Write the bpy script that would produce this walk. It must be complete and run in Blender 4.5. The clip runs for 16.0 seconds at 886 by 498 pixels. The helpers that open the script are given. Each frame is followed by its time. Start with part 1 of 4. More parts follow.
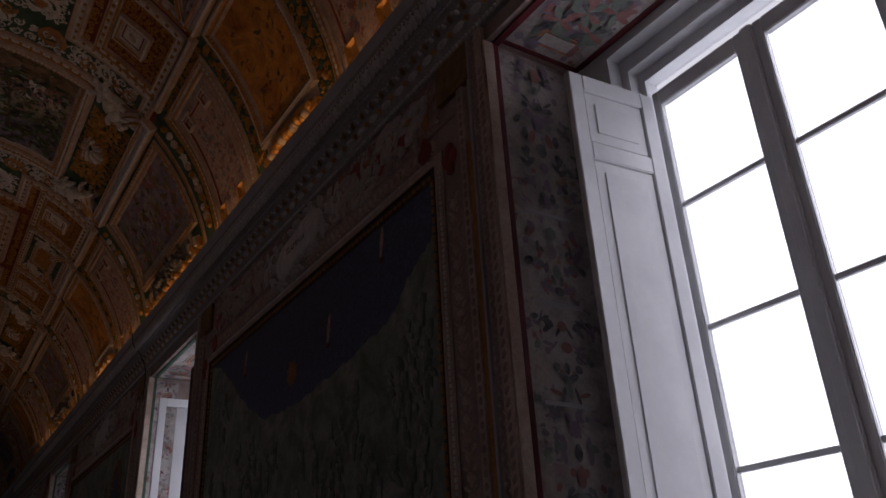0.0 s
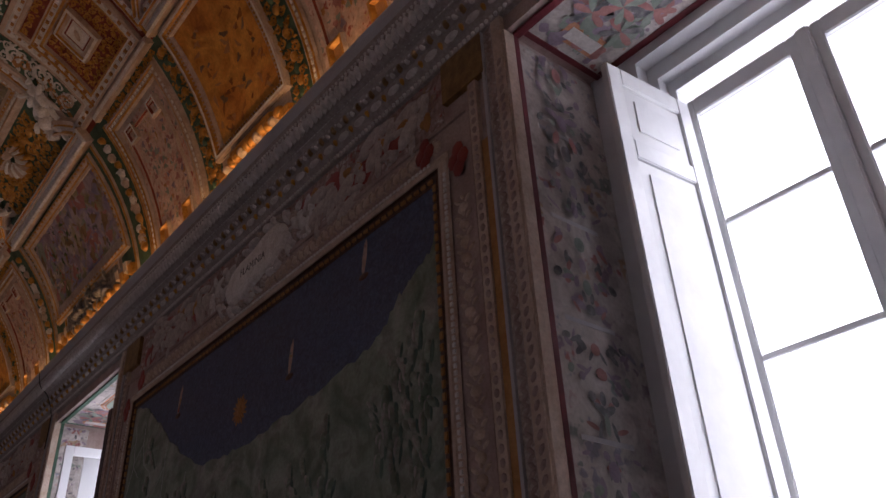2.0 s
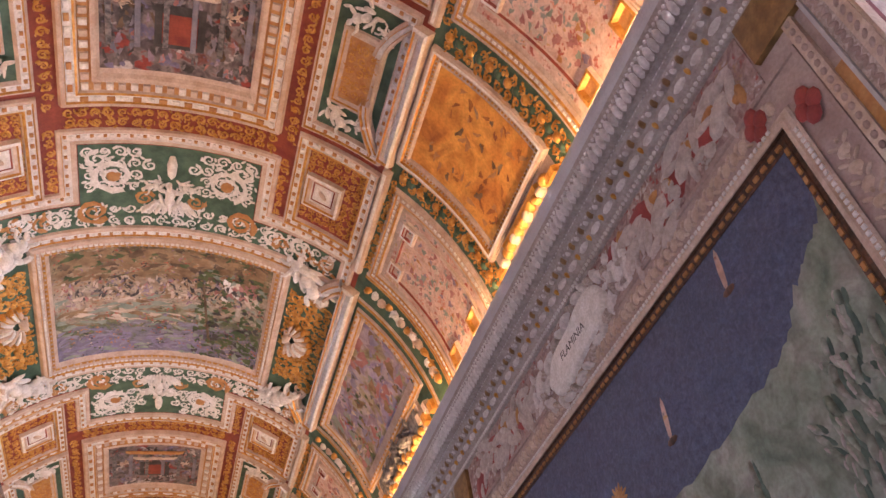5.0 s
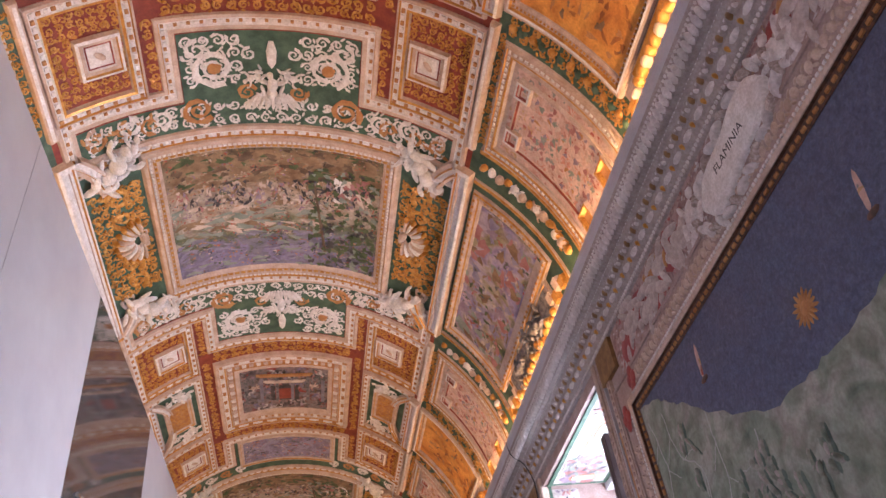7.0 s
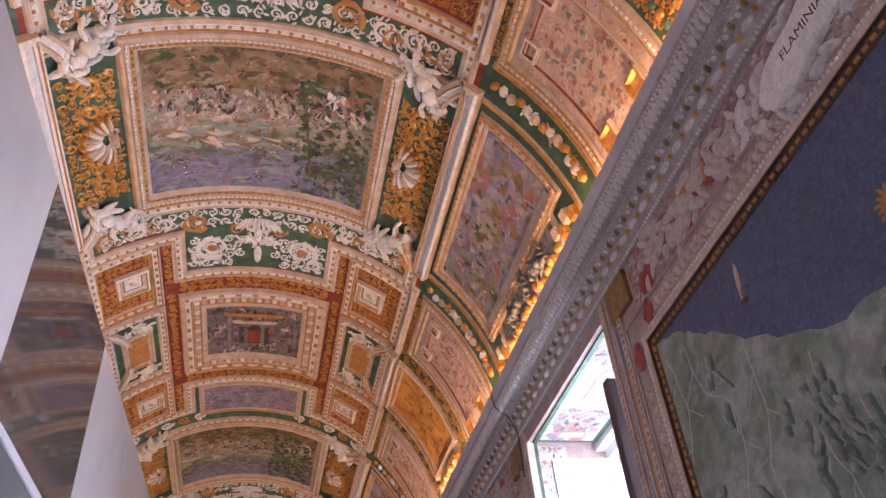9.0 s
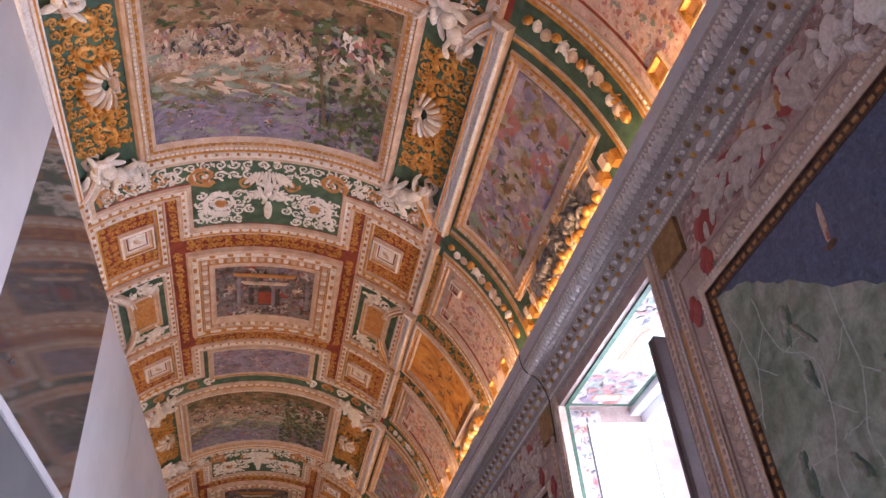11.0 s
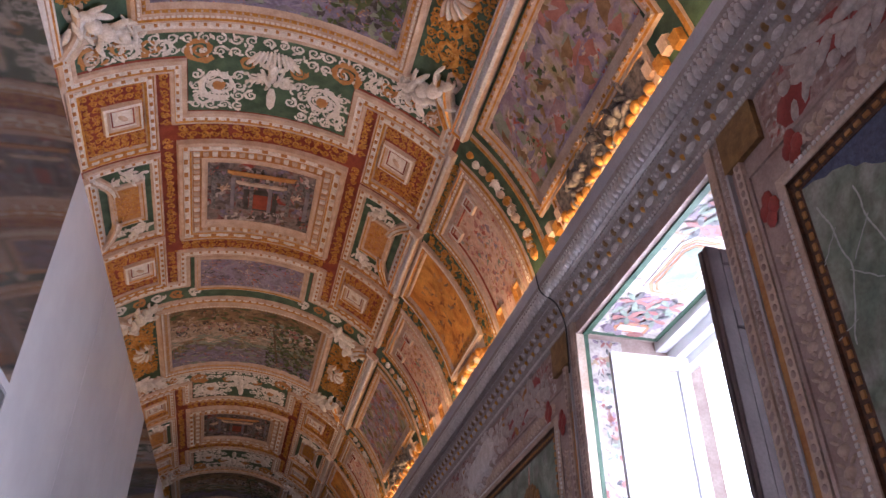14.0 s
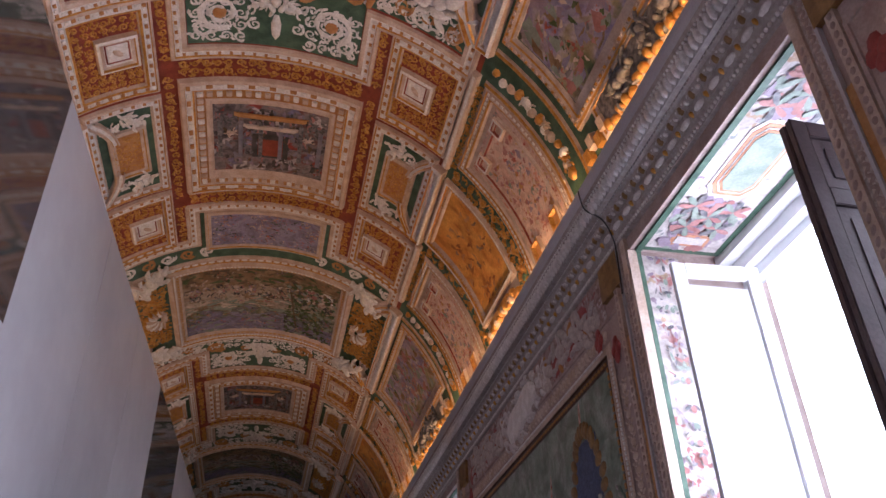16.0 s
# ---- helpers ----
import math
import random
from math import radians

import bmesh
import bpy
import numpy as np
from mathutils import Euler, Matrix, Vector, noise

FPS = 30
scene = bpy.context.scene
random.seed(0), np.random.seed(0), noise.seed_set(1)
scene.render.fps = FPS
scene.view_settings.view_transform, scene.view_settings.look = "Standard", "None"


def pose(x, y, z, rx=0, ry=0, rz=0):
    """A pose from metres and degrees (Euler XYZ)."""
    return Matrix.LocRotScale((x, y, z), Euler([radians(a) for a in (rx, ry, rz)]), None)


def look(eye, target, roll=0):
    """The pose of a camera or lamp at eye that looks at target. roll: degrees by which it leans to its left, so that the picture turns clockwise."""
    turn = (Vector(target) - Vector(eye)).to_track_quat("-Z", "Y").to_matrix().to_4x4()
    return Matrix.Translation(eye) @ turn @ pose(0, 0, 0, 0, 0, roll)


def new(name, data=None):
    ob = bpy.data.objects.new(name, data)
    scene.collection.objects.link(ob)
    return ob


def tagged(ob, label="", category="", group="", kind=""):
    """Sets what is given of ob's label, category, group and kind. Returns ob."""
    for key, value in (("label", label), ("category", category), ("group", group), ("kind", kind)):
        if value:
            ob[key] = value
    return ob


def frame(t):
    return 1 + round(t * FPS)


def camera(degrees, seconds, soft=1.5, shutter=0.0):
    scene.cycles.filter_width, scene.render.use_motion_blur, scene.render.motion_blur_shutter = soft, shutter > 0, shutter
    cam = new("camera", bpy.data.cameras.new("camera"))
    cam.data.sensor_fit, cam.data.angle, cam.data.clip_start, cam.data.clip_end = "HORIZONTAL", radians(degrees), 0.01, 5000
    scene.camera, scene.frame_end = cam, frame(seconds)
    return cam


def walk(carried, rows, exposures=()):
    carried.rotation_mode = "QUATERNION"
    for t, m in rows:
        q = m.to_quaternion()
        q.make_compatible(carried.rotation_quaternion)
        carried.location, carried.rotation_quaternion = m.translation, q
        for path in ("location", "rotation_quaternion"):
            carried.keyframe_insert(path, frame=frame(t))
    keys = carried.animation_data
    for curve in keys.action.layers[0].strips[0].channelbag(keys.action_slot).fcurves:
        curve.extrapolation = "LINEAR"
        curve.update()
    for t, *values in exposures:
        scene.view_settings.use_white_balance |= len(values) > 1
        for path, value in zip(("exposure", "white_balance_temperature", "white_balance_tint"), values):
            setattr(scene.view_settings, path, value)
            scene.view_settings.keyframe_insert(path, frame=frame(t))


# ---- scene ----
cam = camera(58.5, 16.0)
PATH = [
    (0, (0.099, -0.149, 1.844), (1.111, 1.348, 2.700), -3.2),
    (0.5, (0.151, 0.064, 1.835), (1.172, 1.535, 2.726), -2.7),
    (1, (0.181, 0.261, 1.845), (1.289, 1.643, 2.772), -3.7),
    (1.5, (0.143, 0.446, 1.896), (1.305, 1.758, 2.860), -4.3),
    (2, (0.160, 0.690, 1.865), (1.290, 1.996, 2.874), -3.1),
    (2.5, (0.121, 0.885, 1.832), (1.200, 2.229, 2.845), -2.2),
    (3, (0.025, 1.101, 1.812), (1.103, 2.418, 2.861), -3.2),
    (3.5, (0.024, 1.274, 1.807), (1.077, 2.632, 2.831), -4.2),
    (4, (0.021, 1.439, 1.849), (0.819, 2.826, 3.048), -6.9),
    (4.5, (0.022, 1.517, 1.810), (0.641, 2.882, 3.135), -7.5),
    (5, (-0.043, 1.649, 1.874), (0.563, 3.016, 3.201), -11.4),
    (5.2, (-0.009, 1.715, 1.867), (0.551, 3.107, 3.189), -11.9),
    (7.3, (-0.015, 2.710, 1.581), (0.300, 4.196, 2.882), -7.9),
    (7.5, (-0.022, 2.780, 1.582), (0.296, 4.257, 2.893), -6.3),
    (8, (-0.073, 3.065, 1.573), (0.305, 4.537, 2.874), -6.4),
    (8.5, (-0.081, 3.284, 1.581), (0.349, 4.764, 2.856), -5.5),
    (9, (-0.053, 3.498, 1.588), (0.358, 4.984, 2.861), -6.0),
    (9.5, (-0.090, 3.694, 1.599), (0.317, 5.215, 2.832), -5.6),
    (9.7, (-0.135, 3.781, 1.621), (0.300, 5.328, 2.812), -5.8),
    (11.8, (-0.126, 4.144, 1.891), (0.268, 5.680, 3.111), -5.8),
    (12, (-0.113, 4.219, 1.897), (0.284, 5.776, 3.088), -5.5),
    (12.5, (-0.037, 4.404, 1.899), (0.290, 5.940, 3.138), -3.3),
    (13, (-0.018, 4.600, 1.889), (0.312, 6.157, 3.100), -2.4),
    (13.5, (-0.040, 4.771, 1.914), (0.369, 6.365, 3.051), -0.1),
    (14, (0.011, 4.986, 1.888), (0.417, 6.581, 3.025), -0.1),
    (14.5, (0.055, 5.174, 1.884), (0.368, 6.798, 3.008), -0.6),
    (15, (0.018, 5.406, 1.862), (0.407, 7.031, 2.962), -2.4),
    (15.5, (-0.019, 5.580, 1.837), (0.392, 7.235, 2.882), -1.8),
    (16, (0.024, 5.766, 1.846), (0.408, 7.392, 2.945), -2.2),
]
BASE = 1.5
walk(cam, [(t, look(eye, target, roll)) for t, eye, target, roll in PATH],
     [(t, BASE + e, k, 20) for t, e, k in ((0, -4.05, 6200), (1, -3.5, 6200), (2, -2.55, 6200), (3, -.95, 6100), (3.6, -.15, 5950), (4.2, .12, 5950), (5, .12, 5900), (9, -.15, 5600), (12.5, -.3, 5600), (16, -.95, 5600))])

# ---- light ----
world = bpy.data.worlds.new("sky")
scene.world = world
world.use_nodes = True
wn = world.node_tree.nodes
sky = wn.new("ShaderNodeTexSky")
sky.sky_type, sky.sun_disc = "NISHITA", False
sky.sun_elevation, sky.sun_rotation = radians(48), radians(75)
world.node_tree.links.new(sky.outputs[0], wn["Background"].inputs[0])
wn["Background"].inputs[1].default_value = 0.15

# ---- plan ----
WX, LX, CX = 2.39, -2.93, -0.27     # window wall, far wall, axis of the vault
SPRING, RAD = 5.15, 2.66
PER = 7.37                          # one window and one map
NICHE0, NICHEW, NICHETOP = 0.54, 2.15, 4.88
Y0, Y1 = -6.83, 51.9
AY = 9.02                           # middle of the vault bay over the second window
DEPTH = 1.05                        # wall thickness


def area(name, m, w, h, power, col):
    d = bpy.data.lights.new(name, "AREA")
    d.shape, d.size, d.size_y, d.energy, d.color = "RECTANGLE", w, h, power, col
    ob = new(name, d)
    ob.matrix_world = m
    return ob


for k in range(-1, 2):
    area("window_daylight", pose(WX + .955, NICHE0 + k * PER + NICHEW / 2, 2.83, 0, 90, 0), 3.56, 1.36, 118, (.91, .94, 1))
area("window_daylight", pose(WX + .955, NICHE0 + 2 * PER + NICHEW / 2, 2.83, 0, 90, 0), 3.56, 1.36, 28, (.91, .94, 1))
for x, a in ((WX - .17, 150), (LX + .17, 210)):
    area("cornice_uplight", pose(x, 6.0, 5.56, 0, a, 0), .05, 27, 80, (1, .56, .22))

# ---- materials ----


def mk(name, c1, c2, rough=.6, metal=0.0, scale=8, bump=.2, c3=None, detail_scale=60, spread=(.35, .65), bdist=.01, grain=.28):
    """Two colours mixed by a broad noise, speckled by a fine one, with fine relief."""
    m = bpy.data.materials.new(name)
    m.use_nodes = True
    n, l = m.node_tree.nodes, m.node_tree.links
    b = n["Principled BSDF"]
    tc = n.new("ShaderNodeTexCoord")
    oi = n.new("ShaderNodeObjectInfo")
    add = n.new("ShaderNodeVectorMath")
    l.new(tc.outputs["Object"], add.inputs[0])
    mul = n.new("ShaderNodeMath"); mul.operation = "MULTIPLY"; mul.inputs[1].default_value = 23
    l.new(oi.outputs["Random"], mul.inputs[0]); l.new(mul.outputs[0], add.inputs[1])
    a = n.new("ShaderNodeTexNoise"); a.inputs["Scale"].default_value = scale; a.inputs["Detail"].default_value = 5
    f = n.new("ShaderNodeTexNoise"); f.inputs["Scale"].default_value = detail_scale; f.inputs["Detail"].default_value = 3
    l.new(add.outputs[0], a.inputs["Vector"]); l.new(add.outputs[0], f.inputs["Vector"])
    r = n.new("ShaderNodeValToRGB")
    r.color_ramp.elements[0].position, r.color_ramp.elements[1].position = spread
    r.color_ramp.elements[0].color, r.color_ramp.elements[1].color = (*c1, 1), (*c2, 1)
    if c3:
        e = r.color_ramp.elements.new((spread[0] + spread[1]) / 2); e.color = (*c3, 1)
    l.new(a.outputs[0], r.inputs[0])
    mx = n.new("ShaderNodeMix"); mx.data_type, mx.blend_type = "RGBA", "MULTIPLY"
    mx.inputs[0].default_value = grain
    fr = n.new("ShaderNodeValToRGB")
    fr.color_ramp.elements[0].position, fr.color_ramp.elements[1].position = .38, .62
    fr.color_ramp.elements[0].color = (.45, .42, .4, 1)
    l.new(f.outputs[0], fr.inputs[0])
    l.new(r.outputs[0], mx.inputs[6]); l.new(fr.outputs[0], mx.inputs[7]); l.new(mx.outputs[2], b.inputs["Base Color"])
    bp = n.new("ShaderNodeBump"); bp.inputs["Strength"].default_value = bump; bp.inputs["Distance"].default_value = bdist
    l.new(f.outputs[0], bp.inputs["Height"]); l.new(bp.outputs[0], b.inputs["Normal"])
    b.inputs["Roughness"].default_value, b.inputs["Metallic"].default_value = rough, metal
    return m


def fresco(name, stops, scale=3.2, warp=.5, axis=None, figures=None, rough=.75, fig_scale=7, fig_amount=.5, model=.5):
    """A painted scene: colours run through a warped noise, along an axis if one is given, with dabs of figure colours."""
    m = bpy.data.materials.new(name)
    m.use_nodes = True
    n, l = m.node_tree.nodes, m.node_tree.links
    b = n["Principled BSDF"]
    tc = n.new("ShaderNodeTexCoord"); oi = n.new("ShaderNodeObjectInfo")
    mul = n.new("ShaderNodeMath"); mul.operation = "MULTIPLY"; mul.inputs[1].default_value = 37
    l.new(oi.outputs["Random"], mul.inputs[0])
    add = n.new("ShaderNodeVectorMath"); l.new(tc.outputs["Object"], add.inputs[0]); l.new(mul.outputs[0], add.inputs[1])
    a = n.new("ShaderNodeTexNoise"); a.inputs["Scale"].default_value = scale; a.inputs["Detail"].default_value = 6
    a.inputs["Distortion"].default_value = 1.2
    l.new(add.outputs[0], a.inputs["Vector"])
    src = a.outputs[0]
    if axis:
        i, lo, hi = axis
        sep = n.new("ShaderNodeSeparateXYZ"); l.new(tc.outputs["Object"], sep.inputs[0])
        mr = n.new("ShaderNodeMapRange"); mr.inputs[1].default_value, mr.inputs[2].default_value = lo, hi
        l.new(sep.outputs[i], mr.inputs[0])
        mix = n.new("ShaderNodeMix"); mix.inputs[0].default_value = warp
        l.new(mr.outputs[0], mix.inputs[2]); l.new(src, mix.inputs[3])
        src = mix.outputs[0]
    r = n.new("ShaderNodeValToRGB")
    while len(r.color_ramp.elements) < len(stops):
        r.color_ramp.elements.new(.5)
    for e, (p, c) in zip(r.color_ramp.elements, stops):
        e.position, e.color = p, (*c, 1)
    l.new(src, r.inputs[0])
    out = r.outputs[0]
    if figures:
        v = n.new("ShaderNodeTexVoronoi"); v.inputs["Scale"].default_value = fig_scale
        wv = n.new("ShaderNodeTexNoise"); wv.inputs["Scale"].default_value = fig_scale * 1.3
        l.new(add.outputs[0], wv.inputs["Vector"])
        wm = n.new("ShaderNodeMix"); wm.data_type = "VECTOR"; wm.inputs[0].default_value = .3
        l.new(add.outputs[0], wm.inputs[4]); l.new(wv.outputs["Color"], wm.inputs[5])
        l.new(wm.outputs[1], v.inputs["Vector"])
        fr = n.new("ShaderNodeValToRGB"); fr.color_ramp.interpolation = "CONSTANT"
        while len(fr.color_ramp.elements) < len(figures):
            fr.color_ramp.elements.new(.5)
        for i, (e, c) in enumerate(zip(fr.color_ramp.elements, figures)):
            e.position, e.color = i / len(figures), (*c, 1)
        sx = n.new("ShaderNodeSeparateXYZ"); l.new(v.outputs["Color"], sx.inputs[0]); l.new(sx.outputs[0], fr.inputs[0])
        msk = n.new("ShaderNodeMapRange"); msk.inputs[1].default_value, msk.inputs[2].default_value = .42, .30
        l.new(v.outputs["Distance"], msk.inputs[0])
        big = n.new("ShaderNodeTexNoise"); big.inputs["Scale"].default_value = fig_scale * .35
        l.new(add.outputs[0], big.inputs["Vector"])
        bm_ = n.new("ShaderNodeMapRange"); bm_.inputs[1].default_value, bm_.inputs[2].default_value = .62 - fig_amount * .3, .68 - fig_amount * .3
        l.new(big.outputs[0], bm_.inputs[0])
        mm = n.new("ShaderNodeMath"); mm.operation = "MULTIPLY"; l.new(msk.outputs[0], mm.inputs[0]); l.new(bm_.outputs[0], mm.inputs[1])
        mx = n.new("ShaderNodeMix"); mx.data_type = "RGBA"
        l.new(mm.outputs[0], mx.inputs[0]); l.new(out, mx.inputs[6]); l.new(fr.outputs[0], mx.inputs[7])
        out = mx.outputs[2]
    g = n.new("ShaderNodeTexNoise"); g.inputs["Scale"].default_value = 45; g.inputs["Detail"].default_value = 4
    l.new(add.outputs[0], g.inputs["Vector"])
    gr = n.new("ShaderNodeValToRGB"); gr.color_ramp.elements[0].position, gr.color_ramp.elements[1].position = .35, .6
    gr.color_ramp.elements[0].color = (.5, .46, .44, 1)
    l.new(g.outputs[0], gr.inputs[0])
    m2 = n.new("ShaderNodeMix"); m2.data_type, m2.blend_type = "RGBA", "MULTIPLY"; m2.inputs[0].default_value = .35
    h = n.new("ShaderNodeTexNoise"); h.inputs["Scale"].default_value = scale * 1.7; h.inputs["Detail"].default_value = 3; h.inputs["Distortion"].default_value = 1.5
    l.new(add.outputs[0], h.inputs["Vector"])
    hr = n.new("ShaderNodeValToRGB"); hr.color_ramp.elements[0].position, hr.color_ramp.elements[1].position = .38, .58
    hr.color_ramp.elements[0].color = (.42, .38, .36, 1)
    l.new(h.outputs[0], hr.inputs[0])
    m3 = n.new("ShaderNodeMix"); m3.data_type, m3.blend_type = "RGBA", "MULTIPLY"; m3.inputs[0].default_value = model
    l.new(out, m3.inputs[6]); l.new(hr.outputs[0], m3.inputs[7]); out = m3.outputs[2]
    l.new(out, m2.inputs[6]); l.new(gr.outputs[0], m2.inputs[7]); l.new(m2.outputs[2], b.inputs["Base Color"])
    bp = n.new("ShaderNodeBump"); bp.inputs["Strength"].default_value = .15; bp.inputs["Distance"].default_value = .01
    l.new(g.outputs[0], bp.inputs["Height"]); l.new(bp.outputs[0], b.inputs["Normal"])
    b.inputs["Roughness"].default_value = rough
    return m


cream = mk("cream_stucco", (.50, .36, .27), (.66, .53, .44), .55)
white = mk("white_stucco", (.70, .66, .62), (.85, .82, .80), .5, scale=15)
gilt = mk("gilt_stucco", (.46, .20, .03), (.66, .35, .08), .38, .45, scale=20)
red = mk("red_ground", (.20, .025, .018), (.31, .06, .03), .65, c3=(.25, .045, .02))
ochre = mk("ochre_ground", (.42, .18, .05), (.52, .27, .09), .6, scale=12)
green = mk("green_ground", (.035, .08, .05), (.08, .15, .095), .6)
# one cornice stone in two tones: groove shade painted darker, relief brighter
stone_lo = mk("shaded_stone_groove", (.34, .285, .265), (.45, .39, .365), .65, scale=20)
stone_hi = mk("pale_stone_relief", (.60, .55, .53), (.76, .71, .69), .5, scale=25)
greyst = mk("grey_stone_paint", (.46, .45, .48), (.56, .54, .56), .45, scale=3, grain=.15)
shade = mk("dark_grisaille", (.06, .06, .07), (.25, .23, .23), .6, scale=25)
pinkp = fresco("pink_grotesque", [(.3, (.66, .42, .33)), (.5, (.74, .55, .46)), (.7, (.6, .34, .26))], 4, figures=[(.45, .12, .09), (.6, .4, .2), (.3, .32, .3), (.66, .3, .22), (.5, .25, .2)], fig_scale=11, fig_amount=.8, model=.3)
orange = fresco("orange_fresco", [(.28, (.34, .10, .02)), (.42, (.66, .26, .04)), (.58, (.82, .40, .07)), (.75, (.50, .17, .03))], 2.2, model=.4)
landsc = fresco("landscape_fresco", [(.2, (.13, .10, .05)), (.3, (.30, .22, .12)), (.4, (.46, .34, .23)), (.5, (.50, .42, .34)), (.58, (.15, .17, .08)), (.68, (.26, .23, .38)), (.8, (.30, .28, .38))],
               3.2, .5, (1, -.9, .9), [(.44, .10, .06), (.66, .52, .42), (.05, .045, .04), (.30, .18, .26), (.5, .24, .10), (.07, .11, .04)], fig_scale=14, fig_amount=.75, model=.6)
sidef = fresco("side_fresco", [(.28, (.12, .17, .07)), (.42, (.40, .34, .20)), (.5, (.50, .42, .48)), (.6, (.32, .27, .46)), (.75, (.56, .32, .22))], 2.2, figures=[(.5, .12, .08), (.66, .56, .5), (.10, .11, .08), (.5, .38, .44)], fig_scale=10, fig_amount=.5, model=.6)
archi = fresco("court_fresco", [(.25, (.04, .035, .04)), (.42, (.12, .10, .105)), (.55, (.26, .22, .22)), (.68, (.2, .06, .05)), (.85, (.08, .075, .085))], 5, figures=[(.3, .05, .04), (.55, .5, .5), (.05, .045, .05), (.2, .18, .3)], fig_scale=7, fig_amount=.8)
grot = fresco("niche_grotesque", [(.3, (.54, .47, .44)), (.6, (.62, .56, .53))], 3, figures=[(.42, .16, .15), (.3, .28, .33), (.5, .38, .36), (.24, .27, .25), (.52, .36, .24), (.3, .22, .27)], fig_scale=9, fig_amount=.6, model=.55)
paleniche = mk("pale_niche_paint", (.56, .50, .47), (.66, .60, .57), .7, scale=12)
terracotta = mk("terracotta_line_paint", (.50, .20, .10), (.60, .30, .17), .7, scale=14)
frieze = fresco("frieze_paint", [(.3, (.34, .20, .18)), (.5, (.46, .34, .31)), (.7, (.26, .13, .12))], 8, figures=[(.66, .62, .6), (.4, .1, .09), (.4, .26, .16), (.6, .5, .46)], fig_scale=11, fig_amount=.8)
leafy = fresco("leaf_band_paint", [(.3, (.70, .60, .54)), (.5, (.46, .37, .33)), (.7, (.72, .63, .58))], 18, model=.45)
sea = fresco("map_sea", [(.3, (.055, .08, .16)), (.5, (.082, .11, .21)), (.7, (.115, .145, .25))], 26, rough=.5, model=.4)
land = fresco("map_land", [(.25, (.13, .19, .15)), (.42, (.24, .30, .23)), (.55, (.33, .37, .31)), (.68, (.42, .42, .38)), (.85, (.2, .27, .23))], 3.2, rough=.6)
hill = fresco("map_hills", [(.3, (.16, .23, .17)), (.5, (.30, .35, .28)), (.7, (.50, .48, .44))], 6, rough=.6)
darkland = mk("dark_green_map_shade", (.06, .11, .09), (.13, .19, .15), .6, scale=14)
palehill = mk("pale_pink_map_light", (.38, .35, .32), (.50, .45, .42), .6, scale=14)
river = mk("pale_river_paint", (.42, .45, .44), (.52, .54, .52), .6, scale=14)
umber = mk("umber_frame", (.05, .025, .015), (.14, .06, .03), .45, scale=30)
brownp = mk("brown_painted_panel", (.19, .10, .035), (.32, .18, .06), .55, scale=14)
deepred = mk("deep_crimson_line_paint", (.12, .012, .02), (.19, .025, .035), .55)
redcr = mk("crimson_paint", (.26, .03, .03), (.36, .06, .05), .55)
whitewood = mk("white_window_paint", (.72, .72, .74), (.82, .82, .83), .4, scale=3, bump=.05, detail_scale=25, grain=.05)
darkwood = mk("dark_brown_shutter_paint", (.085, .06, .065), (.13, .095, .10), .4, scale=4, bump=.15)
board = mk("white_hoarding_board", (.38, .355, .37), (.43, .405, .415), .25, scale=1.2, bump=.02, detail_scale=6, grain=.05)
flr = mk("floor_marble", (.30, .26, .24), (.44, .40, .37), .3, scale=2)
plaster = mk("painted_wall_plaster", (.36, .25, .22), (.47, .36, .32), .65, scale=6)
dusty = mk("dusty_red_paint", (.34, .13, .12), (.46, .22, .2), .7)
mauve = mk("mauve_paint", (.26, .19, .25), (.36, .28, .34), .7)
sage = mk("sage_paint", (.2, .25, .2), (.32, .36, .3), .7)
laven = mk("lavender_paint", (.22, .20, .31), (.33, .30, .39), .75)
leafp = mk("tree_paint", (.04, .07, .025), (.11, .14, .055), .75)
earth = mk("earth_paint", (.17, .10, .05), (.33, .22, .12), .75)
bark = mk("umber_bark_paint", (.08, .05, .03), (.18, .12, .07), .75)
slate = mk("slate_water_paint", (.17, .17, .22), (.27, .25, .29), .75)
inkp = mk("dark_shade_paint", (.03, .028, .03), (.08, .07, .07), .7)
burnt = mk("burnt_orange_paint", (.26, .08, .02), (.42, .16, .03), .7)
pale = mk("pale_figure_paint", (.52, .40, .31), (.70, .58, .48), .75)
greysheet = mk("dark_grey_sheet", (.06, .06, .065), (.09, .09, .095), .5, scale=2, grain=.1, bump=.02)
stucco_dull = mk("dull_white_relief", (.44, .37, .34), (.60, .52, .48), .6, scale=20)
metal = mk("steel_fitting", (.45, .45, .46), (.6, .6, .6), .3, 1.0)
inkm = mk("dark_ink", (.03, .03, .03), (.06, .05, .05), .7)

gl = bpy.data.materials.new("window_glass")
gl.use_nodes = True
pb = gl.node_tree.nodes["Principled BSDF"]
pb.inputs["Transmission Weight"].default_value, pb.inputs["Roughness"].default_value, pb.inputs["IOR"].default_value = 1.0, .0, 1.1
dg = bpy.data.materials.new("dark_glossy_acrylic")
dg.use_nodes = True
pb = dg.node_tree.nodes["Principled BSDF"]
pb.inputs["Base Color"].default_value, pb.inputs["Roughness"].default_value, pb.inputs["IOR"].default_value = (.05, .045, .045, 1), .06, 2.8

# ---- mesh helpers ----


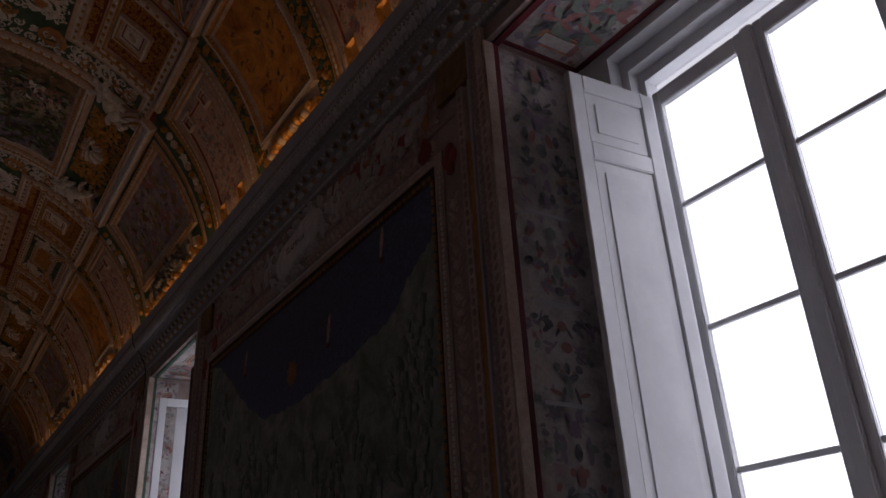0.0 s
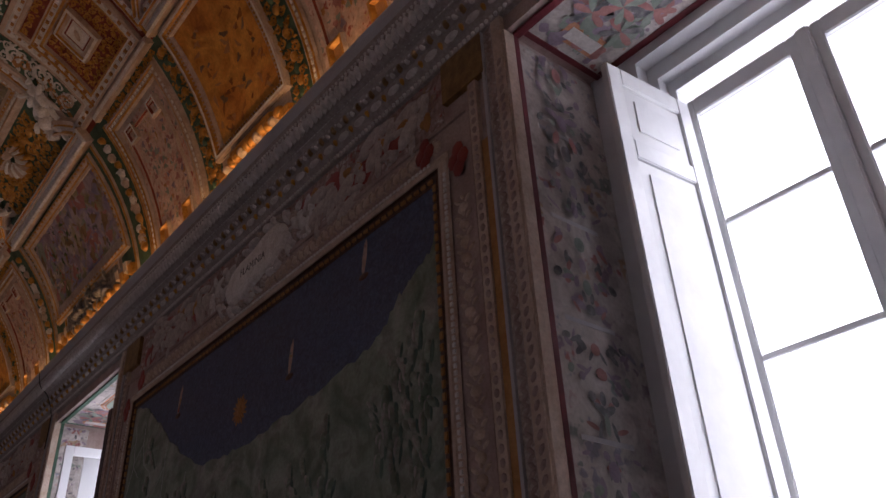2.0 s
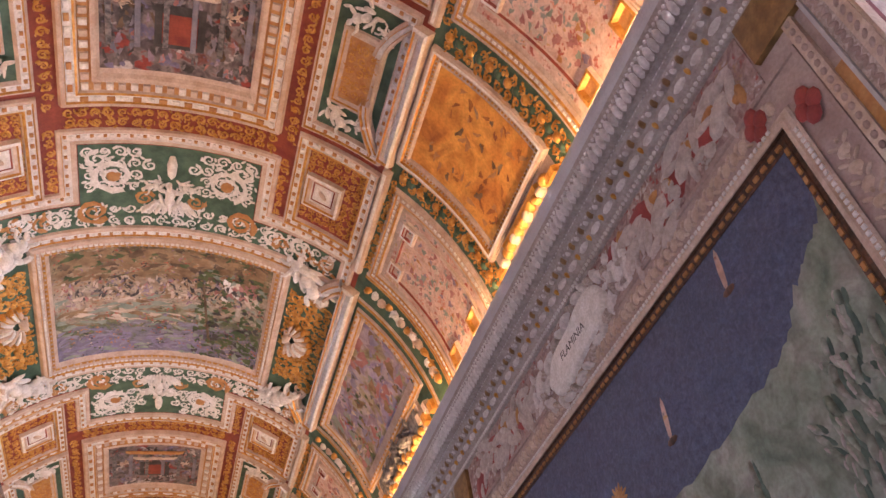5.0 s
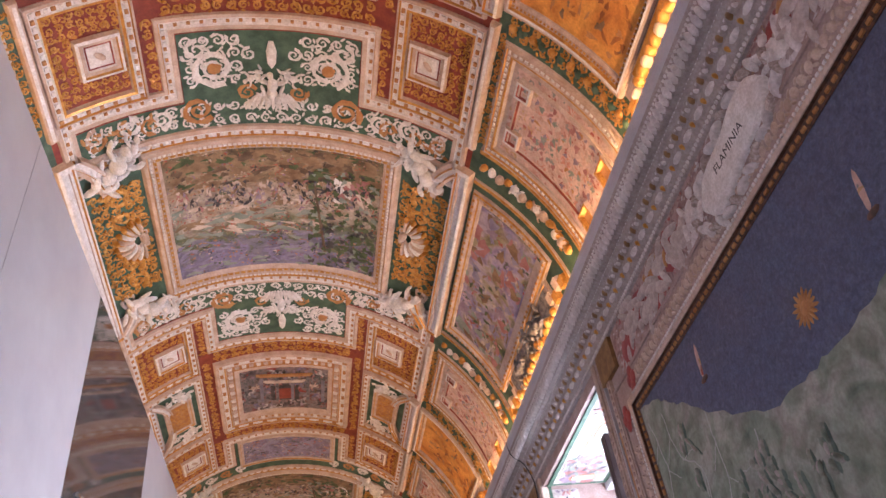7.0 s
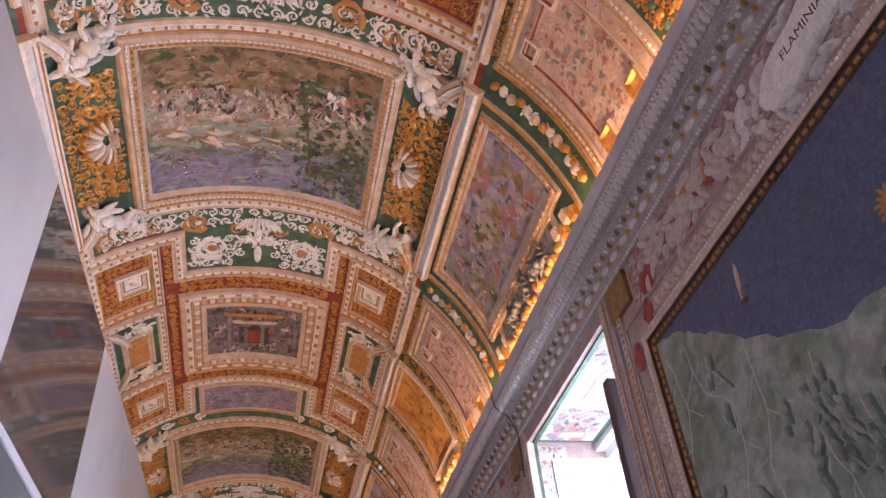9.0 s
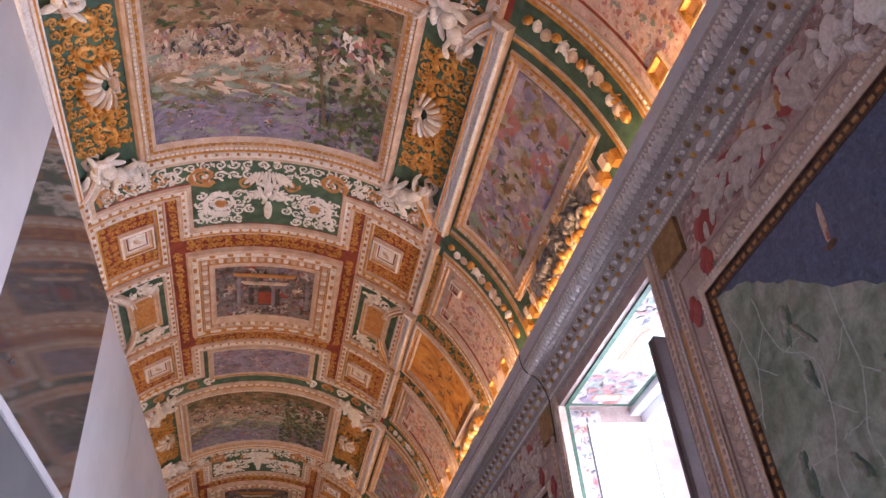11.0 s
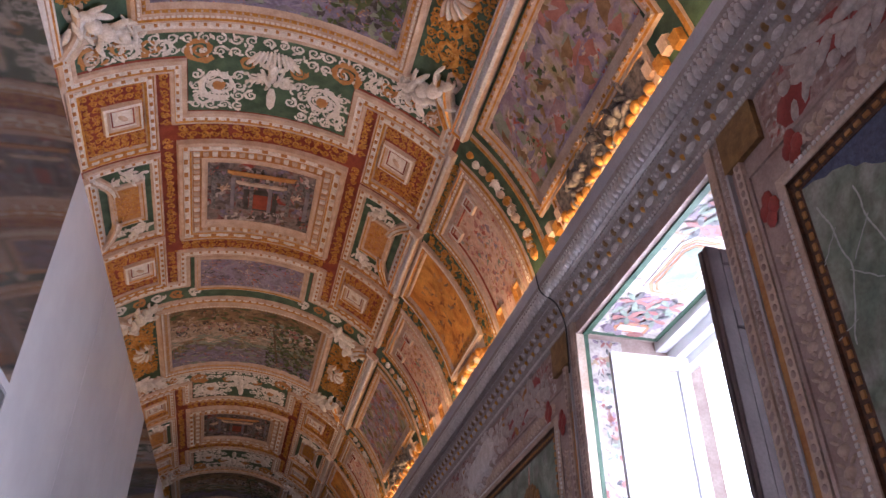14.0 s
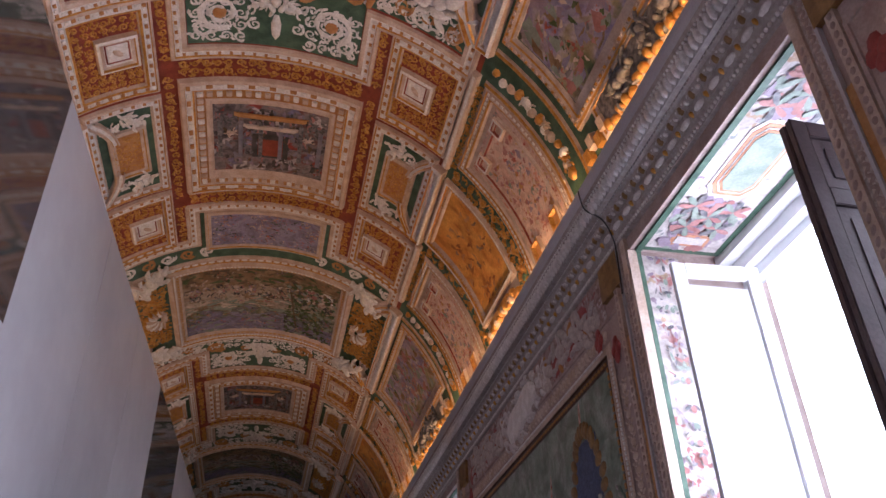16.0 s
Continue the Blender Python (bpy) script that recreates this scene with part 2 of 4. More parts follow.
def finish(name, bm, mats, parent=None, label=""):
    me = bpy.data.meshes.new(name)
    bmesh.ops.recalc_face_normals(bm, faces=bm.faces)
    bm.to_mesh(me); bm.free()
    for m in mats if isinstance(mats, (list, tuple)) else [mats]:
        me.materials.append(m)
    ob = new(name, me)
    if parent:
        ob.parent = parent
    if label:
        ob["label"] = label
    return ob


def bm_box(bm, x0, x1, y0, y1, z0, z1, mi=0):
    v = [bm.verts.new((x, y, z)) for x in (x0, x1) for y in (y0, y1) for z in (z0, z1)]
    for q in ((0, 1, 3, 2), (4, 6, 7, 5), (0, 4, 5, 1), (2, 3, 7, 6), (0, 2, 6, 4), (1, 5, 7, 3)):
        bm.faces.new([v[i] for i in q]).material_index = mi


def box(name, x0, x1, y0, y1, z0, z1, m, parent=None, label="", bevel=0.0):
    bm = bmesh.new()
    bm_box(bm, x0, x1, y0, y1, z0, z1)
    if bevel:
        bmesh.ops.bevel(bm, geom=bm.edges[:], offset=bevel, segments=2, affect="EDGES")
    return finish(name, bm, m, parent, label)


def structure(ob, label):
    return tagged(ob, label, "", "", "structure")


# ---- bright hazy sky beyond the windows ----
haze = bpy.data.materials.new("white_haze")
haze.use_nodes = True
pb = haze.node_tree.nodes["Principled BSDF"]
pb.inputs["Emission Color"].default_value, pb.inputs["Emission Strength"].default_value = (1, 1, 1, 1), 3.8
bm = bmesh.new()
bm.faces.new([bm.verts.new(v) for v in ((60, -90, -30), (60, 150, -30), (60, 150, 130), (60, -90, 130))])
structure(finish("backdrop", bm, haze), "white hazy sky beyond the windows")

# ---- room shell ----
structure(box("floor", LX - .6, WX + 1.2, Y0 - .5, Y1 + .5, -.3, 0, flr), "polished marble floor of a long gallery")
structure(box("wall_west", LX - .6, LX, Y0, Y1, 0, SPRING + .3, plaster), "painted plaster wall behind the hoarding")
structure(box("wall_south", LX - .6, WX + 1.2, Y0 - .5, Y0, 0, 9, plaster), "plain end wall")
structure(box("wall_north", LX - .6, WX + 1.2, Y1, Y1 + .5, 0, 9, plaster), "plain far end wall")
NB = 8
for k in range(-1, NB - 1):
    a = NICHE0 + k * PER
    structure(box("wall_east_pier", WX, WX + DEPTH, a + NICHEW, a + PER, 0, SPRING + .3, plaster), "painted plaster pier between two windows")
    structure(box("wall_east_lintel", WX, WX + DEPTH, a, a + NICHEW, NICHETOP, SPRING + .3, plaster), "wall over a window niche")
    structure(box("wall_east_sill", WX + .3, WX + DEPTH, a, a + NICHEW, 0, 1.0, plaster), "wall below a window")

# ---- low relief ----


def lump(bm, x, y, z, ry, rz, rx, mi=0, turn=0.0):
    """A rounded lump of low relief standing off the wall."""
    c, s = math.cos(turn), math.sin(turn)
    rings = []
    for a in (0, .6, 1.1):
        rings.append([bm.verts.new((x - rx * math.sin(a), y + math.cos(a) * (c * ry * math.cos(t) - s * rz * math.sin(t)), z + math.cos(a) * (s * ry * math.cos(t) + c * rz * math.sin(t)))) for t in (2 * math.pi * j / 8 for j in range(8))])
    for r0, r1 in zip(rings, rings[1:]):
        for j in range(8):
            f = bm.faces.new((r0[j], r0[(j + 1) % 8], r1[(j + 1) % 8], r1[j])); f.material_index, f.smooth = mi, True
    f = bm.faces.new(rings[-1]); f.material_index, f.smooth = mi, True


def putto(bm, y, z, size, turn, mi=0):
    c, s = math.cos(turn), math.sin(turn)
    for a, b, ra, rb, tt in ((0, 0, .28, .15, 0), (.36, .05, .1, .1, 0), (-.32, .1, .26, .08, .4), (-.3, -.12, .26, .08, -.5), (.12, .24, .22, .06, .8), (.1, -.24, .2, .06, -.9), (-.1, .3, .3, .1, .3)):
        lump(bm, WX - .012, y + size * (c * a - s * b), z + size * (s * a + c * b), ra * size, rb * size, .022, mi, turn + tt)


# ---- cornice: one run of moulding with beads, leaves and knobs ----
cprof = [(WX, 4.98), (WX - .03, 4.985), (WX - .03, 5.03), (WX - .05, 5.05), (WX - .065, 5.10), (WX - .07, 5.14), (WX - .10, 5.16), (WX - .11, 5.20),
         (WX - .13, 5.215), (WX - .13, 5.23), (WX - .165, 5.24), (WX - .185, 5.275), (WX - .195, 5.32), (WX - .215, 5.335), (WX - .215, 5.35), (WX - .23, 5.38),
         (WX - .245, 5.43), (WX - .25, 5.46), (WX - .25, 5.48), (WX - .02, 5.50), (WX, 5.50)]


def cornice(flip):
    bm = bmesh.new()
    mx = (lambda x: 2 * CX - x) if flip else (lambda x: x)
    rows = [[bm.verts.new((mx(x), y, z)) for x, z in cprof] for y in (Y0, Y1)]
    for i in range(len(cprof) - 1):
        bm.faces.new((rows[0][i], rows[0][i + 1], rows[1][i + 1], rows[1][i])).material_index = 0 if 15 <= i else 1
    return bm


bm = cornice(False)
y = -1.0
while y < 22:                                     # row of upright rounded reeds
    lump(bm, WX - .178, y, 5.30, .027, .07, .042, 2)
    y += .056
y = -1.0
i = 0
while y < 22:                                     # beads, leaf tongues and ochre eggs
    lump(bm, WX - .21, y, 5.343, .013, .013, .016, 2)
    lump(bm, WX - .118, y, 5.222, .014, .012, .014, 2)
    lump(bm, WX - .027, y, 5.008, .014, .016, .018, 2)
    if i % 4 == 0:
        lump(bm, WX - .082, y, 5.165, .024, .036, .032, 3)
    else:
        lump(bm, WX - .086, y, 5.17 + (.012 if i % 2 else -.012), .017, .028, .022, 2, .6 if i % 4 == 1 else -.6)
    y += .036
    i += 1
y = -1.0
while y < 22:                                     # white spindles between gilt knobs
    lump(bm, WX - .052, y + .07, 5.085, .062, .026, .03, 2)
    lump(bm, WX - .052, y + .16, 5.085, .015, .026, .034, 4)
    y += .18
# stone_lo paints shade into the lower profile, behind the paler relief
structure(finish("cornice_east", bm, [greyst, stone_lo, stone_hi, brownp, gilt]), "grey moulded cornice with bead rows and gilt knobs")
structure(finish("cornice_west", cornice(True), [greyst, leafy, white, gilt]), "grey moulded cornice below the vault")

# ---- vault: one bay, built once and repeated ----
VM = [cream, white, gilt, red, ochre, green, landsc, sidef, pinkp, orange, archi, shade, dusty, mauve, sage, laven, leafp, earth, pale, burnt, inkp, bark, slate]
CREAM, WHITE, GILT, RED, OCHRE, GREEN, LAND, SIDE, PINK, ORANGE, ARCHI, SHADE, DUSTY, MAUVE, SAGE, LAVEN, LEAFP, EARTH, PALE, BURNT, INK, BARK, SLATE = range(23)
rnd = random.Random(7)
vb = bmesh.new()


def V(y, s, h=0.0):
    t = s / RAD
    return Vector((CX + (RAD - h) * math.sin(t), y, SPRING + (RAD - h) * math.cos(t)))


def S(deg):
    return RAD * radians(deg)


def patch(y0, y1, s0, s1, h, mi):
    n = max(1, int(abs(s1 - s0) / .15))
    row = [[vb.verts.new(V(y, s0 + (s1 - s0) * i / n, h)) for i in range(n + 1)] for y in (y0, y1)]
    for i in range(n):
        vb.faces.new((row[0][i], row[0][i + 1], row[1][i + 1], row[1][i])).material_index = mi


def inset(poly, d):
    n, out = len(poly), []
    for i in range(n):
        p0, p1, p2 = Vector(poly[i - 1]), Vector(poly[i]), Vector(poly[(i + 1) % n])
        e1, e2 = (p1 - p0).normalized(), (p2 - p1).normalized()
        n1, n2 = Vector((-e1.y, e1.x)), Vector((-e2.y, e2.x))
        out.append(p1 + (n1 + n2) / max(.3, 1 + n1.dot(n2)) * d)
    return out


def along(poly, step):
    n = len(poly)
    for i in range(n):
        a, b = Vector(poly[i]), Vector(poly[(i + 1) % n])
        k = max(1, round((b - a).length / step))
        for j in range(k):
            yield a + (b - a) * (j / k), (b - a).normalized(), (b - a).length / k


def moulding(poly, prof):
    """A frame that follows a closed outline of (y, s) points, counted so that its inside lies to the left. prof: (inset, height, material)."""
    n = len(poly)
    rings = []
    for d, h, _ in prof:
        q, ring = inset(poly, d), []
        for i in range(n):
            a, b = q[i], q[(i + 1) % n]
            ln = (Vector(poly[(i + 1) % n]) - Vector(poly[i])).length
            k = max(1, int(ln / .2))
            ring += [vb.verts.new(V(*(a + (b - a) * (j / k)), h)) for j in range(k)]
        rings.append(ring)
    for r0, r1, (_, _, mi) in zip(rings, rings[1:], prof):
        for i in range(len(r0)):
            j = (i + 1) % len(r0)
            vb.faces.new((r0[i], r0[j], r1[j], r1[i])).material_index = mi


def brick(p, u, lu, lv, h0, h1, mi):
    w = Vector((-u.y, u.x))
    c = [p + u * a * lu / 2 + w * b * lv / 2 for a, b in ((-1, -1), (1, -1), (1, 1), (-1, 1))]
    lo, hi = [vb.verts.new(V(*q, h0)) for q in c], [vb.verts.new(V(*(p + (q - p) * .85), h1)) for q in c]
    vb.faces.new(hi).material_index = mi
    for i in range(4):
        vb.faces.new((lo[i], lo[(i + 1) % 4], hi[(i + 1) % 4], hi[i])).material_index = mi


def dentils(poly, d, step, lu, lv, h0, h1, mi, alt=None):
    for i, (p, u, l) in enumerate(along(inset(poly, d), step)):
        brick(p, u, lu, lv, h0, h1, mi if alt is None or i % 2 else alt)


def rect(y0, y1, s0, s1):
    if s0 > s1:
        s0, s1 = s1, s0
    return [(y0, s0), (y1, s0), (y1, s1), (y0, s1)]


def blob(y, s, h, ry, rs, rh, mi, turn=0.0):
    """A rounded stucco lump."""
    c, sn = math.cos(turn), math.sin(turn)
    rings = []
    for a in (0, .55, 1.05):
        ring = []
        for j in range(7):
            t = 2 * math.pi * j / 7
            dy, ds = ry * math.cos(a) * math.cos(t), rs * math.cos(a) * math.sin(t)
            ring.append(vb.verts.new(V(y + c * dy - sn * ds, s + sn * dy + c * ds, h + rh * math.sin(a))))
        rings.append(ring)
    for r0, r1 in zip(rings, rings[1:]):
        for j in range(7):
            f = vb.faces.new((r0[j], r0[(j + 1) % 7], r1[(j + 1) % 7], r1[j])); f.material_index, f.smooth = mi, True
    f = vb.faces.new(rings[-1]); f.material_index, f.smooth = mi, True


def scroll(y, s, r, mi, hand=1, start=0.0, turns=1.5, h=.0, fat=.22):
    """A leaf scroll: a spiral rib that thins towards its eye."""
    n, prev = int(11 * turns), None
    for i in range(n + 1):
        f = i / n
        a, rr = start + hand * f * turns * 2 * math.pi, r * (1 - .85 * f)
        w = r * fat * (1 - .6 * f) * (.8 + .3 * math.sin(i * 2.2))
        dy, ds = math.cos(a), math.sin(a)
        row = [vb.verts.new(V(y + dy * (rr + w), s + ds * (rr + w), h)), vb.verts.new(V(y + dy * rr, s + ds * rr, h + w * 1.2)), vb.verts.new(V(y + dy * (rr - w), s + ds * (rr - w), h))]
        if prev:
            for q in (0, 1):
                g = vb.faces.new((prev[q], prev[q + 1], row[q + 1], row[q])); g.material_index, g.smooth = mi, True
        prev = row


def figure(y, s, size, mi, turn=0.0, h=.02):
    """A small stucco figure seen from below: body, head and limbs as plain lumps."""
    def at(a, b, ra, rb, rh, tt=0.0):
        c, sn = math.cos(turn), math.sin(turn)
        blob(y + size * (c * a - sn * b), s + size * (sn * a + c * b), h, ra * size, rb * size, rh * size, mi, turn + tt)
    at(.1, 0, .17, .13, .2); at(-.12, .02, .15, .12, .19); at(.36, .05, .08, .075, .16); at(.25, .02, .08, .05, .12)
    at(-.3, .12, .17, .062, .14, .5); at(-.46, .1, .15, .045, .1, -.5); at(-.27, -.14, .17, .062, .14, -.7); at(-.36, -.3, .15, .045, .1, -1.5)
    at(.2, .2, .15, .045, .11, 1.1); at(.32, .32, .12, .036, .09, .4); at(.16, -.2, .15, .045, .11, -1.2); at(.26, -.33, .12, .036, .09, -.3)
    at(-.1, .2, .2, .05, .08, .3); at(-.22, .26, .16, .035, .07, .9); at(-.05, -.2, .18, .045, .07, -.4)


def band(path, w, h):
    """A raking moulding along a curve of (y, s) points: gilt and pale fillets side by side."""
    prof = ((-1, 0, CREAM), (-.92, 1, CREAM), (-.6, 1.1, GILT), (-.45, .7, WHITE), (.1, .75, WHITE), (.25, 1, GILT), (.4, .8, CREAM), (.9, .8, CREAM), (1, 0, CREAM))
    prev = None
    for i, p in enumerate(path):
        a, b = Vector(path[max(i - 1, 0)]), Vector(path[min(i + 1, len(path) - 1)])
        u = (b - a).normalized()
        n = Vector((-u.y, u.x))
        row = [vb.verts.new(V(*(Vector(p) + n * q * w / 2), h * r)) for q, r, _ in prof]
        if prev:
            for c in range(len(row) - 1):
                vb.faces.new((prev[c], prev[c + 1], row[c + 1], row[c])).material_index = prof[c][2]
        prev = row


def ornament(y0, y1, s0, s1, step, mi):
    step *= .86
    ny, ns = max(1, round((y1 - y0) / step)), max(1, round((s1 - s0) / step))
    for i in range(ny):
        for j in range(ns):
            y, s = y0 + (y1 - y0) * (i + .5) / ny, s0 + (s1 - s0) * (j + .5) / ns
            r = step * rnd.uniform(.36, .46)
            scroll(y, s, r, mi, 1 if (i + j) % 2 else -1, rnd.uniform(0, 6), 1.4, .007, .38 if mi == GILT else .27)
            for _ in range(3):
                blob(y + rnd.uniform(-.5, .5) * step, s + rnd.uniform(-.5, .5) * step, .006, step * .2, step * .08, .02, mi, rnd.uniform(0, 3))


def daubs(y0, y1, s0, s1, n, mats, ry, rs, h=.009, turn=1.5):
    """Flat brush dabs of a painted scene, each a little above the last."""
    s0, s1 = sorted((s0, s1))
    for q in range(n):
        y, s, a, b_ = rnd.uniform(y0, y1), rnd.uniform(s0, s1), ry * rnd.uniform(.5, 1.4), rs * rnd.uniform(.5, 1.4)
        t, k = rnd.uniform(-turn, turn), rnd.uniform(0, 6)
        c, sn = math.cos(t), math.sin(t)
        f = []
        for j in range(8):
            u = 2 * math.pi * j / 8
            w = 1 + .35 * math.cos(3 * u + k)
            dy, ds = a * w * math.cos(u), b_ * w * math.sin(u)
            f.append(vb.verts.new(V(min(max(y + c * dy - sn * ds, y0), y1), min(max(s + sn * dy + c * ds, s0), s1), h + q * .00006)))
        vb.faces.new(f).material_index = rnd.choice(mats)


rich = [(0, 0, CREAM), (.012, .035, CREAM), (.03, .05, GILT), (.045, .04, CREAM), (.075, .055, CREAM), (.105, .05, GILT), (.115, .03, CREAM), (.145, .025, CREAM), (.16, .005, CREAM)]
slim = [(0, 0, CREAM), (.01, .03, CREAM), (.035, .035, GILT), (.045, .02, CREAM), (.075, .02, CREAM), (.085, 0, CREAM)]
wide = [(0, 0, CREAM), (.015, .05, CREAM), (.04, .065, GILT), (.055, .05, WHITE), (.115, .05, WHITE), (.125, .035, CREAM), (.15, .03, CREAM), (.165, .0, CREAM)]


def vault_bay(pictured):
    """One bay of the vault over a window and a map; pictured: with a small landscape at its far end."""
    # grounds of bay A (landscape over the window) and bay B (court over the map); s runs to both sides of the crown
    HB = PER / 2
    patch(-1.32, 1.32, -S(41), S(41), 0, GREEN)
    patch(1.32, PER - 1.32, -S(44), S(44), 0, RED)
    for sg in (-1, 1):
        for y0, y1 in ((-1.32, 1.32), (1.32, PER - 1.32)):
            patch(y0, y1, sg * S(41 if y0 < 0 else 44), sg * S(90), 0, GREEN)

    # landscape picture
    R0 = rect(-1.12, 1.1, -S(28.5), S(28.5))
    patch(-.93, .91, -S(24.6), S(24.6), .004, LAND)
    e_ = S(24)
    daubs(-.9, -.45, -e_, e_, 150, (EARTH, EARTH, LEAFP, EARTH, BARK), .04, .075, .008, .7)
    daubs(-.2, .35, -e_, e_ * .5, 70, (PALE, SAGE, EARTH, SAGE), .03, .09, .012, .5)
    daubs(.3, .9, -e_, e_ * .35, 90, (LAVEN, LAVEN, SAGE, SLATE, SLATE), .026, .07, .014, .5)
    daubs(-.5, -.12, -e_ * .95, e_ * .8, 230, (PALE, DUSTY, MAUVE, SHADE, PALE, INK, INK, EARTH), .04, .017, .017, .8)
    daubs(-.7, .88, e_ * .3, e_, 260, (LEAFP, LEAFP, LEAFP, SAGE, INK), .04, .03, .018, 1.5); brick(Vector((.1, e_ * .42)), Vector((1, .12)).normalized(), 1.2, .03, .0, .03, BARK)
    daubs(-.62, -.2, e_ * .55, e_ * .95, 26, (PALE, DUSTY, WHITE), .07, .035, .026, 1.2)
    moulding(R0, [(0, .0, CREAM), (.02, .06, CREAM), (.05, .08, GILT), (.065, .06, CREAM), (.10, .065, CREAM), (.115, .05, GILT), (.15, .045, CREAM), (.165, .03, CREAM), (.19, .01, CREAM), (.2, 0, CREAM)])
    dentils(R0, .083, .05, .034, .022, .06, .075, WHITE)
    dentils(R0, .132, .036, .022, .02, .045, .058, GILT, CREAM)

    for sg in (-1, 1):
        # shell niches beside the landscape
        for i in range(11):
            a = -1.5 + i * .3
            r = .19 + .02 * math.cos(a)
            y_, s_ = r * math.sin(a), sg * (S(31.2) + r * math.cos(a) * .95)
            blob(y_, s_, .02, .115, .024, .075, (CREAM, WHITE)[i % 2], math.atan2(sg * math.cos(a) * .95, math.sin(a)))
            blob(y_ * 1.5, sg * (S(31.2) + 1.5 * r * math.cos(a) * .95), .02, .03, .034, .07, GILT, 0)
        for i in range(10):
            a = -1.35 + i * .3
            blob(.2 * math.sin(a), sg * (S(31.2) + .19 * math.cos(a)), .018, .1, .012, .05, GILT, math.atan2(sg * math.cos(a) * .95, math.sin(a)))
        blob(0, sg * S(31.0), .02, .07, .05, .09, CREAM)
        scroll(.09, sg * S(30.9), .07, CREAM, sg, 0, 1.3, .03, .35); scroll(-.09, sg * S(30.9), .07, CREAM, -sg, 3.1, 1.3, .03, .35)
        for yy in (-.62, -.34, .34, .62):
            scroll(yy, sg * S(34.5), .13, GILT, 1 if yy > 0 else -1, rnd.uniform(0, 6), 1.6, 0, .3)
            scroll(yy * 1.1, sg * S(31), .07, GILT, -1, rnd.uniform(0, 6), 1.4, 0, .3)
        ornament(-.8, .8, *sorted((sg * S(29.3), sg * S(31))), .13, GILT); ornament(-.8, .8, *sorted((sg * S(36.6), sg * S(40.6))), .14, GILT); ornament(.3, .8, *sorted((sg * S(31), sg * S(36.6))), .14, GILT); ornament(-.8, -.3, *sorted((sg * S(31), sg * S(36.6))), .14, GILT)
        # figures that sit on the broken pediment, with its volutes
        for e in (-1, 1):
            figure(e * 1.06, sg * S(34.3), .62, WHITE, sg * e * .7 + math.pi / 2, .05)
            figure(e * 1.18, sg * S(30), .4, WHITE, sg * e * 2.4, .03)
            scroll(e * .86, sg * S(37.6), .10, CREAM, e * sg, 0, 1.4, .0, .4)
            band([(e * (.86 + .44 * f), sg * (S(36.6) + S(4.9) * f ** 1.9)) for f in (0, .15, .3, .45, .6, .75, .9, 1)], .17, .10)
        # pediment bar
        moulding(rect(-1.34, 1.34, sg * S(41.4), sg * S(45.6)), [(0, 0, CREAM), (.01, .08, WHITE), (.035, .10, GILT), (.045, .075, WHITE), (.075, .085, CREAM), (.085, .06, WHITE), (.1, .07, WHITE), (.105, .07, WHITE)])
        patch(-1.24, 1.24, sg * S(43.2), sg * S(43.9), .07, WHITE)
        # painted side picture, its frame and plinth
        patch(-1.0, 1.0, sg * S(47.3), sg * S(66), .004, SIDE)
        daubs(-.98, .98, sg * S(48), sg * S(65.5), 90, (LAVEN, MAUVE, SAGE, EARTH, DUSTY), .08, .05, .007, 1.5)
        daubs(-.2, .95, sg * S(50), sg * S(65), 70, (DUSTY, PALE, EARTH, LEAFP, MAUVE, SHADE), .04, .02, .011, 1.5)
        Q = rect(-1.14, 1.14, sg * S(46.2), sg * S(70))
        moulding(Q, [(0, 0, CREAM), (.012, .03, GILT), (.03, .04, CREAM), (.06, .045, CREAM), (.08, .03, GILT), (.095, .02, CREAM), (.12, .015, CREAM), (.13, 0, CREAM)])
        dentils(Q, .048, .045, .024, .022, .045, .058, GILT, CREAM)
        patch(-1.0, 1.0, sg * S(66.2), sg * S(70.5), .02, CREAM)
        patch(-.78, .78, sg * S(70.6), sg * S(76), .03, SHADE)
        moulding(rect(-.88, .88, sg * S(69.8), sg * S(77)), slim)
        figure(-.35, sg * S(73.5), .42, SHADE, 0, .04); figure(.38, sg * S(73.5), .42, SHADE, math.pi, .04)
        figure(0, sg * S(72.5), .3, SHADE, 1.5, .04)
        for i in range(16):
            blob(-.75 + i * .1, sg * S(76.2 + rnd.uniform(-1, 1)), .03, .06, .045, .05, GILT, rnd.uniform(0, 3))
        for e in (-1, 1):
            for i in range(4):
                brick(Vector((e * (.82 + .11 * i), sg * S(74 + (1.4 if i % 2 else 0)))), Vector((1, 0)), .1, .12, 0, .06, GILT if i % 2 else CREAM)
        # green garland band on either side of bay A
        for e in (-1, 1):
            yb = e * 1.47
            patch(min(e * 1.28, e * 1.62), max(e * 1.28, e * 1.62), sg * S(46), sg * S(82), .006, GREEN)
            for i in range(13):
                q = 47.5 + i * 2.15
                blob(yb + rnd.uniform(-.03, .03), sg * S(q), .006, rnd.uniform(.04, .07), rnd.uniform(.04, .06), .05, (GILT, WHITE, CREAM)[i % 3], rnd.uniform(0, 3))
            figure(yb, sg * S(56.5), .2, WHITE, 1.5, .01); figure(yb, sg * S(63), .2, CREAM, 1.2, .01); figure(yb, sg * S(70.5), .22, GILT, 1.4, .01)
            # fillets along the band
            for yy in (e * 1.26, e * 1.64):
                moulding(rect(yy - .03, yy + .03, sg * S(45.8), sg * S(84)), [(0, 0, CREAM), (.01, .03, GILT), (.03, .035, CREAM)])

